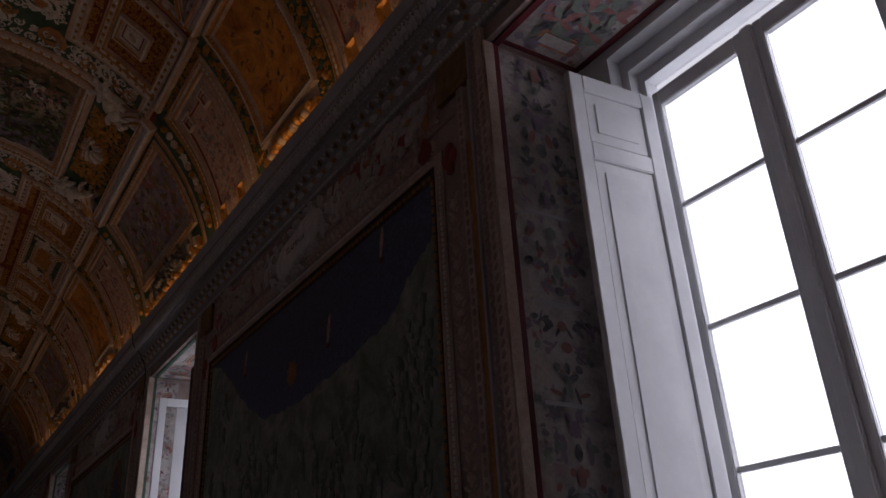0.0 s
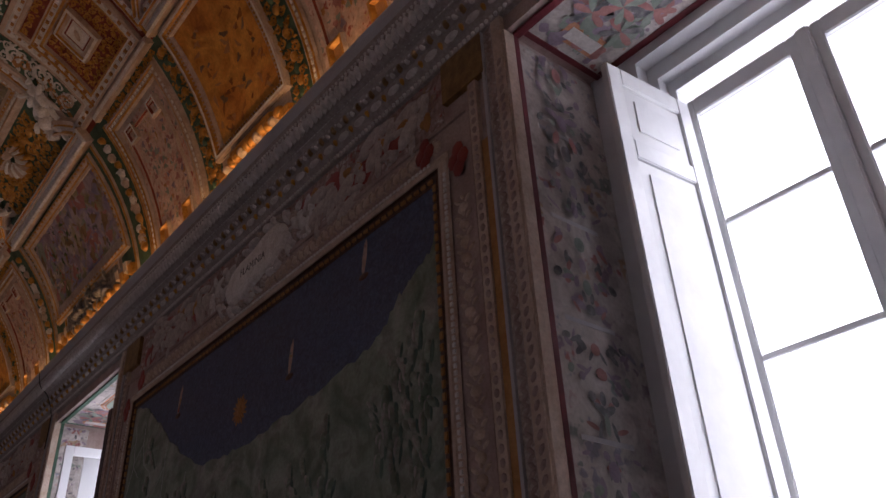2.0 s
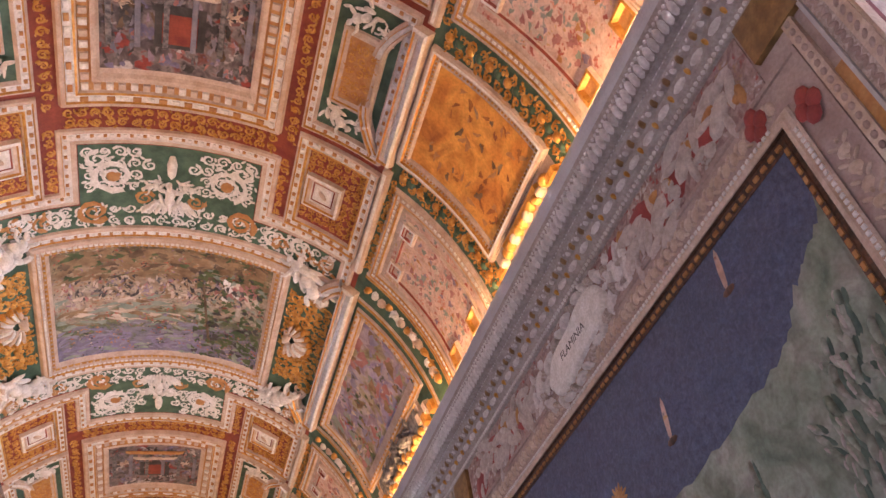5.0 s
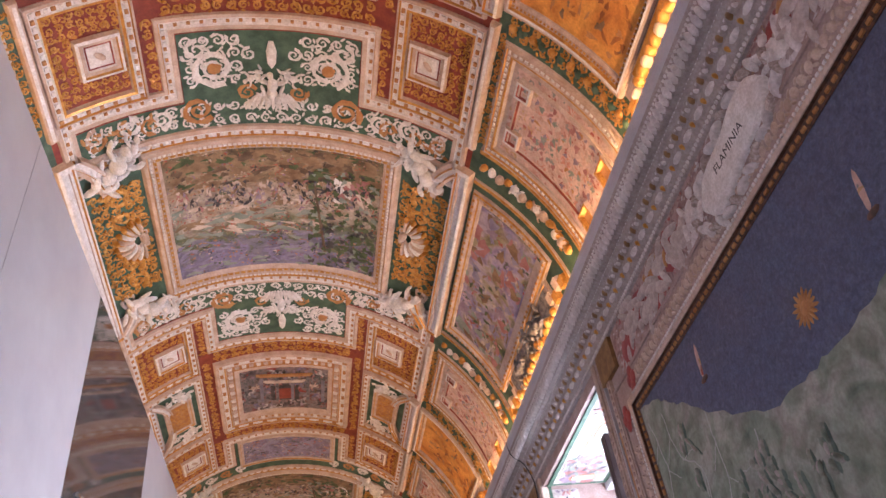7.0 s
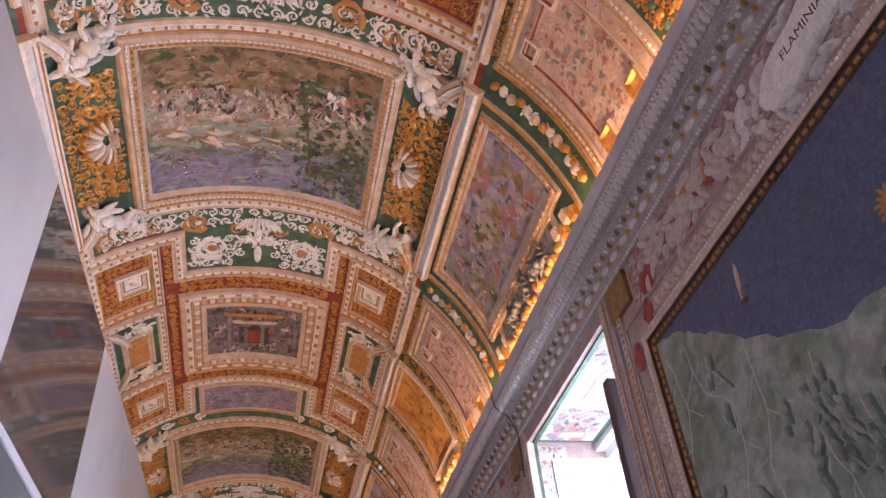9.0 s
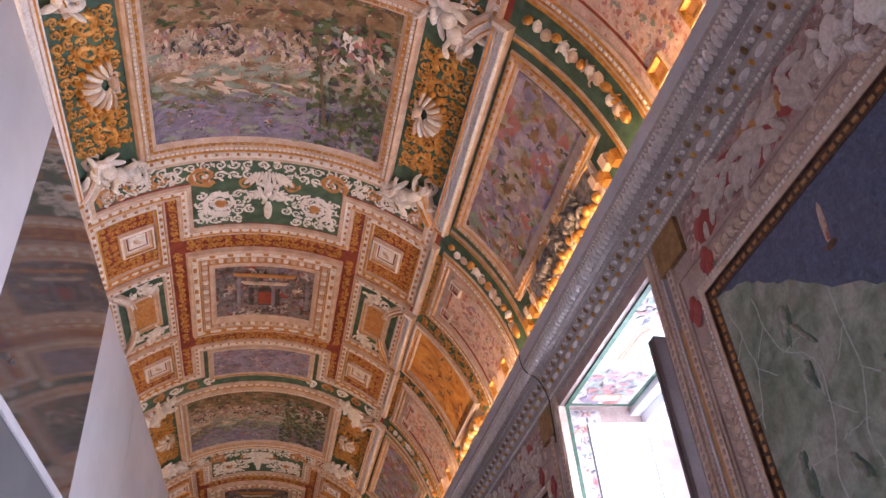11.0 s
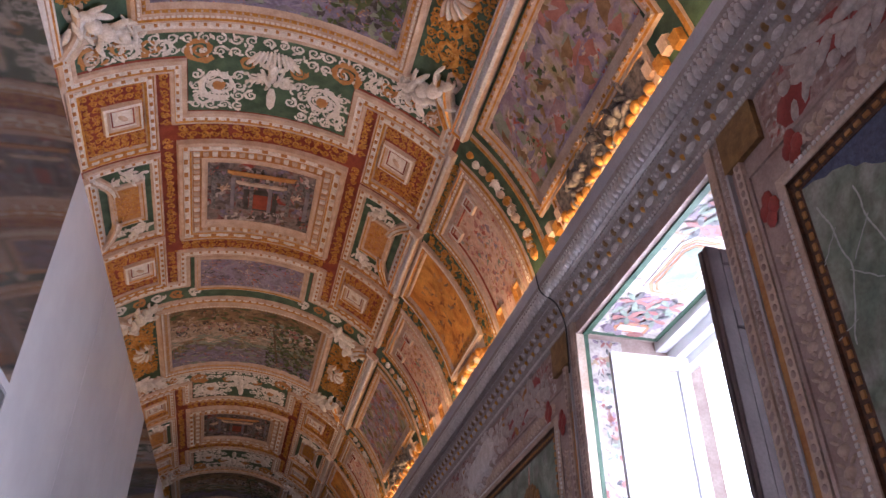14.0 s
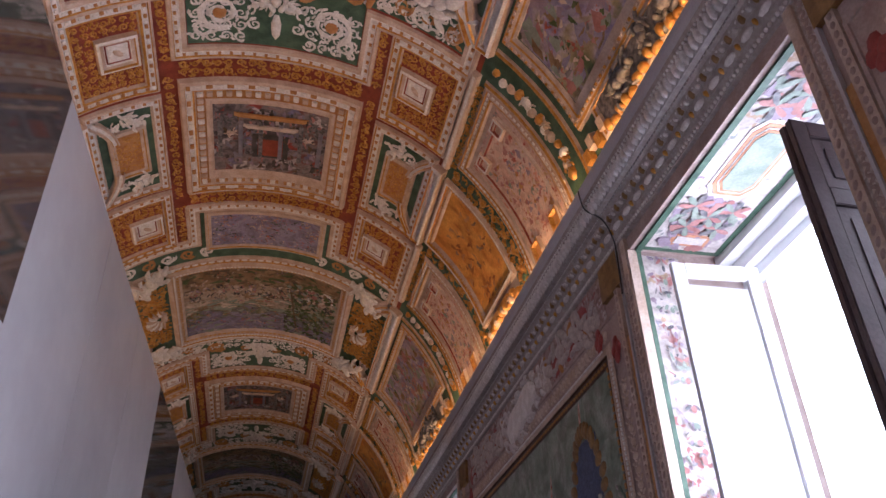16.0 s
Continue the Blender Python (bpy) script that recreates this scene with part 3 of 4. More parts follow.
    # bay B: the stepped scroll field, the square coffers, the court picture, the pink and orange side panels; both ends alike
    for m_ in (0, 1):
        Y = (lambda y: y) if m_ == 0 else (lambda y: PER - y)

        def poly(pts):
            q = [(Y(y), s) for y, s in pts]
            ar = sum(q[i - 1][0] * q[i][1] - q[i][0] * q[i - 1][1] for i in range(len(q)))
            return q if ar > 0 else q[::-1]
        def pr(y0, y1, s0, s1):
            return poly([(y0, s0), (y1, s0), (y1, s1), (y0, s1)])
        def pa(y0, y1, s0, s1, h, mi):
            a, b = sorted((Y(y0), Y(y1))); patch(a, b, s0, s1, h, mi)
        # scroll field
        T = poly([(1.2, -S(40)), (1.62, -S(40)), (1.62, -S(18.6)), (2.36, -S(18.6)), (2.36, S(18.6)), (1.62, S(18.6)), (1.62, S(40)), (1.2, S(40))])
        pa(1.2, 1.55, -S(40), S(40), .004, GREEN); pa(1.5, 2.3, -S(17.6), S(17.6), .005, GREEN)
        moulding(T, [(-.13, 0, CREAM), (-.12, .03, CREAM), (-.09, .035, GILT), (-.08, .02, WHITE), (-.03, .02, WHITE), (-.015, .035, CREAM), (.0, .03, CREAM), (.03, .03, CREAM), (.04, 0, CREAM)])
        dentils(T, -.055, .055, .032, .03, .02, .035, WHITE, OCHRE)
        if m_ == 0 or not pictured:
            for sg in (-1, 1):
                scroll(Y(1.92), sg * .52, .2, WHITE, sg, .5, 2.0, .012, .2); blob(Y(1.92), sg * .52, .01, .07, .07, .05, OCHRE); scroll(Y(1.62), sg * .24, .09, OCHRE, -sg, 2, 1.6, .005, .3)
                scroll(Y(1.46), sg * .7, .155, OCHRE, sg, 1, 1.9, .012, .26); scroll(Y(1.42), sg * 1.05, .1, WHITE, -sg, 0, 1.6, .005, .3)
                scroll(Y(1.43), sg * 1.35, .11, WHITE, sg, 3, 1.6, .005, .3); scroll(Y(1.44), sg * 1.66, .09, CREAM, -sg, 3, 1.5, .005, .3)
                scroll(Y(2.12), sg * .66, .1, WHITE, -sg, 3, 1.5, .005, .3); scroll(Y(2.05), sg * .2, .07, WHITE, -sg, 3, 1.5, .005, .3)
                figure(Y(1.8), sg * .17, .26, WHITE, sg * 1.2, .01)
            ornament(*sorted((Y(1.24), Y(1.56))), -S(38), S(38), .17, WHITE); ornament(*sorted((Y(1.26), Y(1.52))), -S(39), -S(22), .28, OCHRE); ornament(*sorted((Y(1.26), Y(1.52))), S(22), S(39), .28, OCHRE)
            for sg in (-1, 1):
                ornament(*sorted((Y(1.72), Y(2.28))), *sorted((sg * .26, sg * .8)), .17, WHITE)
            figure(Y(1.68), 0, .42, WHITE, math.pi, .02); blob(Y(2.05), 0, .01, .16, .05, .06, WHITE)
            for i in range(9):
                blob(Y(1.52), -.2 + i * .05, .01, .12, .022, .05, WHITE, (i - 4) * .16)
        else:
            pa(1.5, 2.25, -S(15), S(15), .008, LAND)
            moulding(pr(1.45, 2.3, -S(16.6), S(16.6)), slim)
            for sg in (-1, 1):
                for i in range(5):
                    scroll(Y(1.42), sg * (.75 + i * .26), .1, (WHITE, OCHRE)[i % 2], sg, i, 1.6, .005, .3)
        for sg in (-1, 1):
            # square coffers
            K = poly([(1.68, sg * S(20.8)), (2.86, sg * S(20.8)), (2.86, sg * S(42.4)), (1.68, sg * S(42.4))])
            pa(1.68, 2.86, sg * S(20.8), sg * S(42.4), .006, RED)
            K2 = pr(1.7, 2.86, sg * S(24), sg * S(42.6))
            moulding(K2, [(0, 0, CREAM), (.01, .04, CREAM), (.03, .05, GILT), (.04, .03, WHITE), (.09, .03, WHITE), (.1, .045, GILT), (.125, .04, CREAM), (.14, .0, CREAM)])
            dentils(K2, .065, .06, .04, .034, .03, .045, WHITE, OCHRE)
            c = (2.26, sg * S(31.5))
            moulding(pr(c[0] - .2, c[0] + .2, c[1] - .2, c[1] + .2), [(0, 0, CREAM), (.01, .05, WHITE), (.035, .06, GILT), (.045, .04, CREAM), (.075, .035, WHITE), (.085, .02, RED), (.10, .02, WHITE), (.12, .03, WHITE), (.19, .03, WHITE)])
            blob(Y(c[0]), c[1], .02, .07, .035, .03, CREAM, .8)
            for a, b, s0, s1 in ((1.86, 2.04, 26.8, 39.8), (2.48, 2.72, 26.8, 39.8), (2.04, 2.48, 26.8, 27.6), (2.04, 2.48, 35.6, 39.8)):
                lo, hi = sorted((Y(a), Y(b)))
                q0, q1 = sorted((sg * S(s0), sg * S(s1)))
                ornament(lo, hi, q0, q1, .105, GILT)
            # cream outer rib
            moulding(pr(1.6, 2.95, sg * S(42.6), sg * S(44.6)), [(0, 0, CREAM), (.01, .05, CREAM), (.03, .06, WHITE), (.05, .06, CREAM)])
            # pink panel
            pa(1.62, 2.84, sg * S(46), sg * S(82), .005, CREAM)
            pa(1.8, 2.66, sg * S(50), sg * S(78), .008, PINK)
            daubs(*sorted((Y(1.92), Y(2.54))), sg * S(55), sg * S(74), 75, (DUSTY, PALE, SAGE, DUSTY, OCHRE, MAUVE), .03, .025, .012, 1.5)
            K3 = pr(1.66, 2.82, sg * S(46.5), sg * S(82))
            moulding(K3, [(0, .005, CREAM), (.01, .035, CREAM), (.025, .04, GILT), (.035, .025, CREAM), (.07, .025, CREAM), (.08, .035, GILT), (.10, .03, CREAM), (.12, .01, CREAM)])
            dentils(K3, .053, .06, .036, .02, .025, .036, WHITE)
            K4 = pr(1.86, 2.6, sg * S(51), sg * S(79))
            moulding(K4, [(0, .008, CREAM), (.01, .03, CREAM), (.03, .03, RED), (.045, .015, CREAM), (.055, .008, CREAM)])
            for e in (1.98, 2.48):
                moulding(pr(e - .09, e + .09, sg * S(52.3) - .09, sg * S(52.3) + .09), [(0, .01, CREAM), (.01, .04, WHITE), (.03, .04, RED), (.045, .02, PINK), (.09, .02, PINK)])
                moulding(pr(e - .1, e + .1, sg * S(75.5) - .1, sg * S(75.5) + .1), [(0, .01, CREAM), (.01, .05, GILT), (.03, .05, GILT), (.05, .02, OCHRE), (.1, .02, OCHRE)])
            # green and gold leaf band between pink and orange panels, and between coffer and pink panel
            lo, hi = sorted((Y(2.84), Y(3.12)))
            patch(lo, hi, sg * S(46), sg * S(84), .004, GREEN)
            q0, q1 = sorted((sg * S(46), sg * S(78)))
            ornament(lo + .02, hi - .02, q0, q1, .12, GILT)
            lo, hi = sorted((Y(1.7), Y(2.9)))
            q0, q1 = sorted((sg * S(44.5), sg * S(46.6)))
            ornament(lo, hi, q0, q1, .10, GILT)
        # red band with gold leaf beside and across
        lo, hi = sorted((Y(2.5), Y(2.72)))
        ornament(lo, hi, -S(20), S(20), .13, GILT)
        lo, hi = sorted((Y(1.75), Y(2.5)))
        for sg in (-1, 1):
            q0, q1 = sorted((sg * S(20.9), sg * S(23.8)))
            ornament(lo, hi, q0, q1, .12, GILT)
    # court picture in the middle of bay B
    C0 = rect(HB - .93, HB + .93, -S(20.4), S(20.4))
    patch(HB - .55, HB + .55, -S(13.4), S(13.4), .02, ARCHI)
    moulding(C0, [(0, 0, CREAM), (.012, .06, CREAM), (.05, .07, GILT), (.06, .05, WHITE), (.12, .05, WHITE), (.13, .06, GILT), (.15, .055, CREAM), (.165, .03, OCHRE), (.25, .03, OCHRE), (.26, .055, CREAM), (.3, .05, CREAM), (.33, .02, CREAM), (.38, .02, CREAM)])
    dentils(C0, .09, .11, .07, .045, .05, .065, WHITE, OCHRE)
    dentils(C0, .208, .1, .06, .07, .03, .055, CREAM, WHITE)
    daubs(HB - .5, HB + .5, -S(12.8), S(12.8), 190, (SHADE, INK, SHADE, INK, MAUVE, SLATE, DUSTY, BARK), .045, .02, .022, .5)
    for i in range(6):                                  # painted columns and steps of the court
        brick(Vector((HB + .02, -.55 + i * .22)), Vector((1, 0)), .62, .05, .02, .045, (SHADE, SLATE)[i % 2])
    brick(Vector((HB - .22, 0)), Vector((0, 1)), .6, .05, .02, .05, PALE); brick(Vector((HB - .4, 0)), Vector((0, 1)), .8, .06, .02, .05, OCHRE)
    patch(HB - .1, HB + .3, -.2, .2, .03, INK); patch(HB - .02, HB + .26, -.14, .14, .034, RED)
    for sg in (-1, 1):
        figure(HB - .32, sg * .5, .2, SHADE, 1, .02); figure(HB - .1, sg * .42, .16, CREAM, 2, .02)
        lo, hi = sorted((sg * S(20.8), sg * S(23.8)))
        ornament(HB - 1.0, HB + 1.0, lo, hi, .12, GILT)
        # figure coffer
        patch(HB - .72, HB + .72, sg * S(24.2), sg * S(41.5), .004, GREEN)
        F = rect(HB - .76, HB + .76, sg * S(24), sg * S(41.5))
        moulding(F, [(0, 0, CREAM), (.01, .04, CREAM), (.03, .05, GILT), (.04, .03, WHITE), (.09, .03, WHITE), (.1, .04, CREAM), (.125, .01, CREAM)])
        dentils(F, .065, .055, .034, .03, .03, .044, WHITE, OCHRE)
        patch(HB - .3, HB + .3, sg * S(29), sg * S(36), .012, OCHRE)
        ornament(HB - .28, HB + .28, *sorted((sg * S(29.5), sg * S(36))), .12, GILT)
        moulding(rect(HB - .38, HB + .38, sg * S(28), sg * S(37)), slim)
        for e in (-1, 1):
            figure(HB + e * .5, sg * S(31), .34, WHITE, sg * e * 1.0, .03)
            figure(HB + e * .46, sg * S(36), .2, WHITE, sg * e * 2.0, .03)
            band([(HB + e * (.24 + .4 * f), sg * (S(35.6) + S(4.4) * f ** 1.7)) for f in (0, .25, .5, .75, 1)], .11, .07)
        # bar over the orange panel
        moulding(rect(HB - .68, HB + .68, sg * S(40.6), sg * S(44.2)), [(0, 0, CREAM), (.01, .08, WHITE), (.03, .1, GILT), (.04, .075, WHITE), (.07, .085, CREAM), (.08, .07, WHITE), (.088, .07, WHITE)])
        # orange panel
        patch(HB - .56, HB + .56, sg * S(44.2), sg * S(80), .004, CREAM)
        patch(HB - .47, HB + .47, sg * S(46), sg * S(71), .008, ORANGE)
        daubs(HB - .42, HB + .42, sg * S(50), sg * S(70), 70, (EARTH, OCHRE, ORANGE, OCHRE, BURNT, BURNT), .045, .02, .012, 1.5)
        O = rect(HB - .6, HB + .6, sg * S(44.6), sg * S(73))
        moulding(O, [(0, 0, CREAM), (.01, .045, CREAM), (.03, .05, WHITE), (.05, .05, GILT), (.065, .03, CREAM), (.10, .03, CREAM), (.12, .008, CREAM)])
        dentils(O, .083, .04, .02, .016, .03, .04, GILT)
        patch(HB - .5, HB + .5, sg * S(71.2), sg * S(73), .02, SHADE)
        brick(Vector((HB, sg * S(75))), Vector((1, 0)), .75, .07, 0, .07, GILT)
        for i in range(11):
            blob(HB - .42 + i * .084, sg * S(76 + rnd.uniform(-.6, .8)), .03, .06, .05, .06, (GILT, CREAM)[i % 3 == 1], rnd.uniform(0, 3))
        for e in (-1, 1):
            brick(Vector((HB + e * .5, sg * S(76.5))), Vector((1, 0)), .16, .07, 0, .06, GILT)
            for i in range(14):
                blob(HB + e * .72, sg * S(47 + i * 2.2), .004, .045, .045, .03, (GILT, GREEN)[i % 2])

    me = bpy.data.meshes.new("ceiling")
    vb.to_mesh(me)
    vb.clear()
    for m in VM:
        me.materials.append(m)
    return me


BAYS = [vault_bay(True), vault_bay(False)]
for k in range(-2, 6):
    ob = new("ceiling", BAYS[k % 2])
    ob.location.y = AY + k * PER
    structure(ob, "barrel vault of frescoes, gilt stucco frames and white figures")

# ---- wall maps ----
cA, cB = NICHEW + .61, NICHEW + .61 + 4.11           # map's edges, from the niche's near edge
MT, MB = 4.265, 1.15                                   # its top and foot


def ring_frame(bm, y0, y1, z0, z1, prof, mi):
    """A mitred picture frame on the wall; prof: (distance out from the opening, height off the wall)."""
    rings = []
    for d, h in prof:
        rings.append([bm.verts.new((WX - h, a, b)) for a, b in ((y0 - d, z0 - d), (y1 + d, z0 - d), (y1 + d, z1 + d), (y0 - d, z1 + d))])
    for r0, r1 in zip(rings, rings[1:]):
        for i in range(4):
            bm.faces.new((r0[i], r0[(i + 1) % 4], r1[(i + 1) % 4], r1[i])).material_index = mi


COAST = [(3.29, 3.98), (3.34, 3.89), (3.49, 3.81), (3.62, 3.74), (3.79, 3.59), (4.03, 3.52), (4.45, 3.468), (4.85, 3.411), (5.22, 3.375), (5.57, 3.385), (5.96, 3.41), (6.40, 3.64), (6.88, 4.0), (7.10, 4.15), (7.41, 4.245)]
rm = random.Random(3)


def wall_map(k):
    a = NICHE0 + k * PER
    y0, y1 = a + cA, a + cB
    root = new("wall_map")
    box("sea" if k % 2 == 0 else "painted_ground", WX - .006, WX + .02, y0, y1, MB, MT, sea if k % 2 == 0 else land, root)
    # land with hills in low relief
    bm = bmesh.new()
    off = y0 - 3.30
    if k % 2 == 0:
        pts = [(y + off, z) for y, z in COAST]
    else:
        pts = [(y0 + (y1 - y0) * i / 12, 3.5 + .35 * math.sin(i * 1.3 + k) + .1 * math.sin(i * 3.1)) for i in range(13)]
    pts = [(min(max(y, y0), y1), z) for y, z in pts]
    fine = []
    for (ya, za), (yb, zb) in zip(pts, pts[1:]):
        for j in range(6):
            f = j / 6
            fine.append((ya + (yb - ya) * f + rm.uniform(-.012, .012), za + (zb - za) * f + rm.uniform(-.02, .02)))
    fine[0] = pts[0]; fine.append(pts[-1])
    top = [bm.verts.new((WX - .012, max(y0, min(y1, y)), z)) for y, z in fine]
    back = [bm.verts.new((WX - .006, v.co.y, v.co.z)) for v in top]
    foot = [bm.verts.new((WX - .012, v.co.y, MB)) for v in top]
    for i in range(len(top) - 1):
        bm.faces.new((top[i], top[i + 1], foot[i + 1], foot[i]))
        bm.faces.new((top[i], top[i + 1], back[i + 1], back[i]))
    finish("land", bm, land, root, "grey-green painted land")
    bm = bmesh.new()
    for _ in range(150):                                   # ridges, each a run of small lit and shaded slopes
        f = rm.random()
        yy = y0 + .1 + (f ** 1.5 if k % 2 == 0 else f) * (y1 - y0 - .25)
        zc = np.interp(yy, [q[0] for q in pts], [q[1] for q in pts])
        zz = zc - .22 - rm.random() ** 1.1 * (zc - MB - .7)
        tu = rm.uniform(-.55, .3)
        for _ in range(rm.randint(2, 6)):
            ry, rz = rm.uniform(.012, .026), rm.uniform(.03, .075)
            tu += rm.uniform(-.25, .25)
            lump(bm, WX - .012, yy, zz, ry, rz, rm.uniform(.012, .028), 0, tu)
            lump(bm, WX - .0115, yy - ry * 1.3, zz - .01, ry * .8, rz, .006, 1, tu)
            if rm.random() < .5:
                lump(bm, WX - .02, yy + ry * .3, zz + .012, ry * .5, rz * .7, .016, 2, tu)
            yy, zz = yy + rz * 1.4 * math.sin(tu) + rm.uniform(-.03, .03), zz - rz * 1.3
            if not (MB + .1 < zz < zc - .12 and y0 + .06 < yy < y1 - .06):
                break
    tagged(finish("hill_relief", bm, [hill, darkland, palehill], root, "grey-green painted hills in low relief"), kind="stuff")
    for u, w in ((.16, .158), (.354, .495), (.77, .25)):           # sailing boats
        yy, zz = y0 + u * (y1 - y0), MT - w
        bm = bmesh.new()
        lump(bm, WX - .007, yy, zz - .1, .05, .022, .006, 0); lump(bm, WX - .007, yy - .01, zz + .02, .022, .12, .005, 1, .15)
        finish("painted_boat", bm, [umber, pinkp], root, "small painted sailing boat")
    if k % 2 == 0:
        bm = bmesh.new()
        for u, z, n, bend in ((.93, 4.05, 16, -.5), (.80, 3.75, 15, .4), (.70, 3.42, 10, -.6), (.985, 4.1, 9, .3)):
            yy, zz, ang = y0 + u * (y1 - y0), z, -1.6 + bend * .3
            for q in range(n * 2):
                ang += rm.uniform(-.4, .4) + (-1.5 - ang) * .15
                nx, nz = yy + .045 * math.cos(ang), zz + .045 * math.sin(ang)
                if y0 + .03 < nx < y1 - .03:
                    lump(bm, WX - .0115, (yy + nx) / 2, (zz + nz) / 2, .03, .006, .003, 0, ang)
                    if q % 5 == 3:
                        for h in range(5):
                            b2 = ang + (.9 if q % 2 else -.9)
                            lump(bm, WX - .0115, nx + .04 * h * math.cos(b2), nz + .04 * h * math.sin(b2), .026, .004, .003, 0, b2 + rm.uniform(-.3, .3))
                    yy, zz = nx, nz
        tagged(finish("river_painting", bm, river, root, "pale branching rivers painted on the land"), kind="stuff")
    else:
        bm = bmesh.new()
        yc, zc = y0 + .62, 3.55
        bm_box(bm, WX - .016, WX - .012, yc - .24, yc + .24, zc - .9, zc + .36, 0)
        for q in range(40):
            t = 2 * math.pi * q / 40
            lump(bm, WX - .014, yc + .3 * math.cos(t) * (1.1 if q % 2 else 1), zc - .27 + .72 * math.sin(t), .07, .05, .02, 1, t)
        finish("inset_cartouche", bm, [sea, brownp], root, "blue inset panel in a brown scrolled frame")
    bm = bmesh.new()
    yy, zz = y0 + .51 * (y1 - y0), MT - .62
    for i in range(16):
        t = i * math.pi / 8
        lump(bm, WX - .007, yy + .06 * math.cos(t), zz + .06 * math.sin(t), .05 if i % 2 else .035, .012, .006, 0, t)
    lump(bm, WX - .008, yy, zz, .045, .045, .008, 0)
    finish("compass_rose", bm, ochre, root, "orange sun-shaped compass rose")
    bm = bmesh.new()
    ring_frame(bm, y0, y1, MB, MT, [(-.01, 0), (-.01, .012), (.025, .018), (.03, .012), (.055, .012), (.06, .03)], 0)
    n = 0
    for p, q, fixed, vert in ((y0, y1, MT + .005, 0), (MB, MT, y0 - .012, 1), (MB, MT, y1 + .012, 1)):
        d = p
        while d < q:
            if vert:
                bm_box(bm, WX - .026, WX - .01, fixed - .01, fixed + .01, d, d + .035, 1)
            else:
                bm_box(bm, WX - .026, WX - .01, d, d + .035, fixed, fixed + .02, 1)
            d += .06
    finish("rope_moulding", bm, [umber, ochre], root, "dark brown moulding with a gilt rope")
    bm = bmesh.new()
    ring_frame(bm, y0 - .06, y1 + .06, MB - .06, MT + .06, [(0, .01), (.005, .035), (.03, .04), (.04, .03), (.065, .03), (.075, .02)], 0)
    d = y0
    while d < y1:
        bm_box(bm, WX - .038, WX - .025, d, d + .02, MT + .105, MT + .122, 1); d += .034
    for yy in (y0 - .112, y1 + .112):
        d = MB
        while d < MT:
            bm_box(bm, WX - .038, WX - .025, yy - .009, yy + .009, d, d + .02, 1); d += .034
    finish("inner_fillet", bm, [cream, white], root)
    bm = bmesh.new()
    ring_frame(bm, y0 - .135, y1 + .135, MB - .1, MT + .135, [(0, .008), (.002, .012), (.16, .012), (.162, .024), (.185, .024), (.187, .008)], 0)
    d = y0 - .05
    while d < y1:
        lump(bm, WX - .011, d, MT + .215, .03, .042, .016, 1, rm.uniform(-.5, .5)); lump(bm, WX - .011, d + .035, MT + .18, .028, .012, .012, 1, .7); lump(bm, WX - .011, d + .035, MT + .25, .028, .012, .012, 1, -.7); d += .075
    for yy in (y0 - .215, y1 + .215):
        d = MB
        while d < MT - .25:
            lump(bm, WX - .011, yy, d, .04, .03, .016, 1, rm.uniform(-.5, .5)); lump(bm, WX - .011, yy + .04, d + .045, .03, .011, .012, 1, .6); lump(bm, WX - .011, yy - .04, d + .045, .03, .011, .012, 1, -.6); lump(bm, WX - .011, yy, d + .062, .012, .014, .014, 1); d += .095
    finish("leaf_border", bm, [plaster, cream], root, "carved and painted border of leaves and rosettes")
    for yy, zz in ((y0 - .215, MT + .03), (y0 + .05, MT + .215), (y1 + .215, MT + .03), (y1 - .05, MT + .215)):
        bm = bmesh.new()
        for dy, dz in ((.035, 0), (-.035, 0), (0, .055), (0, -.055)):
            lump(bm, WX - .024, yy + dy, zz + dz, .045, .055, .012)
        finish("corner_quatrefoil", bm, redcr, root, "crimson quatrefoil in a corner of the border")
    # frieze of figures over the map, with the name shield in the middle
    bm = bmesh.new()
    bm_box(bm, WX - .006, WX + .01, y0 - .1, y1 + .1, MT + .325, 4.985, 0)
    finish("frieze", bm, frieze, root, "painted frieze on a dull red ground")
    d = y0 + .2
    mid = (y0 + y1) / 2 - .05
    while d < y1 - .1:
        if abs(d - mid) > .72:
            bm = bmesh.new()
            up = rm.uniform(-.07, .07)
            lump(bm, WX - .004, d + .15, MT + .5 - up, .15, .12, .012, 1, rm.uniform(-.5, .5))
            putto(bm, d, MT + .5 + up, .46, rm.uniform(-.8, .8) + (0 if rm.random() < .5 else math.pi))
            for _ in range(4):
                lump(bm, WX - .008, d + rm.uniform(-.17, .17), MT + .5 + rm.uniform(-.13, .13), .07, .03, .02, rm.choice((0, 0, 2)), rm.uniform(0, 3))
            finish("frieze_figure", bm, [stucco_dull, redcr, ochre], root, "white relief figure on dull red")
        d += .33
    bm = bmesh.new()
    rings = []
    for g, h in ((1, 0), (.97, .03), (.9, .042), (.6, .045)):
        ring = []
        for q in range(40):
            t = 2 * math.pi * q / 40
            w = 1 - .16 * math.cos(2 * t) ** 2 + .05 * math.cos(6 * t)
            ring.append(bm.verts.new((WX - .006 - h, mid + .52 * g * w * math.cos(t), MT + .425 + .185 * g * w * math.sin(t) - .05 * g * math.sin(2.2 * math.cos(t)))))
        rings.append(ring)
    for r0, r1 in zip(rings, rings[1:]):
        for q in range(40):
            bm.faces.new((r0[q], r0[(q + 1) % 40], r1[(q + 1) % 40], r1[q])).smooth = True
    bm.faces.new(rings[-1])
    sh = finish("name_shield", bm, white, root, "white oval name cartouche")
    bm = bmesh.new()
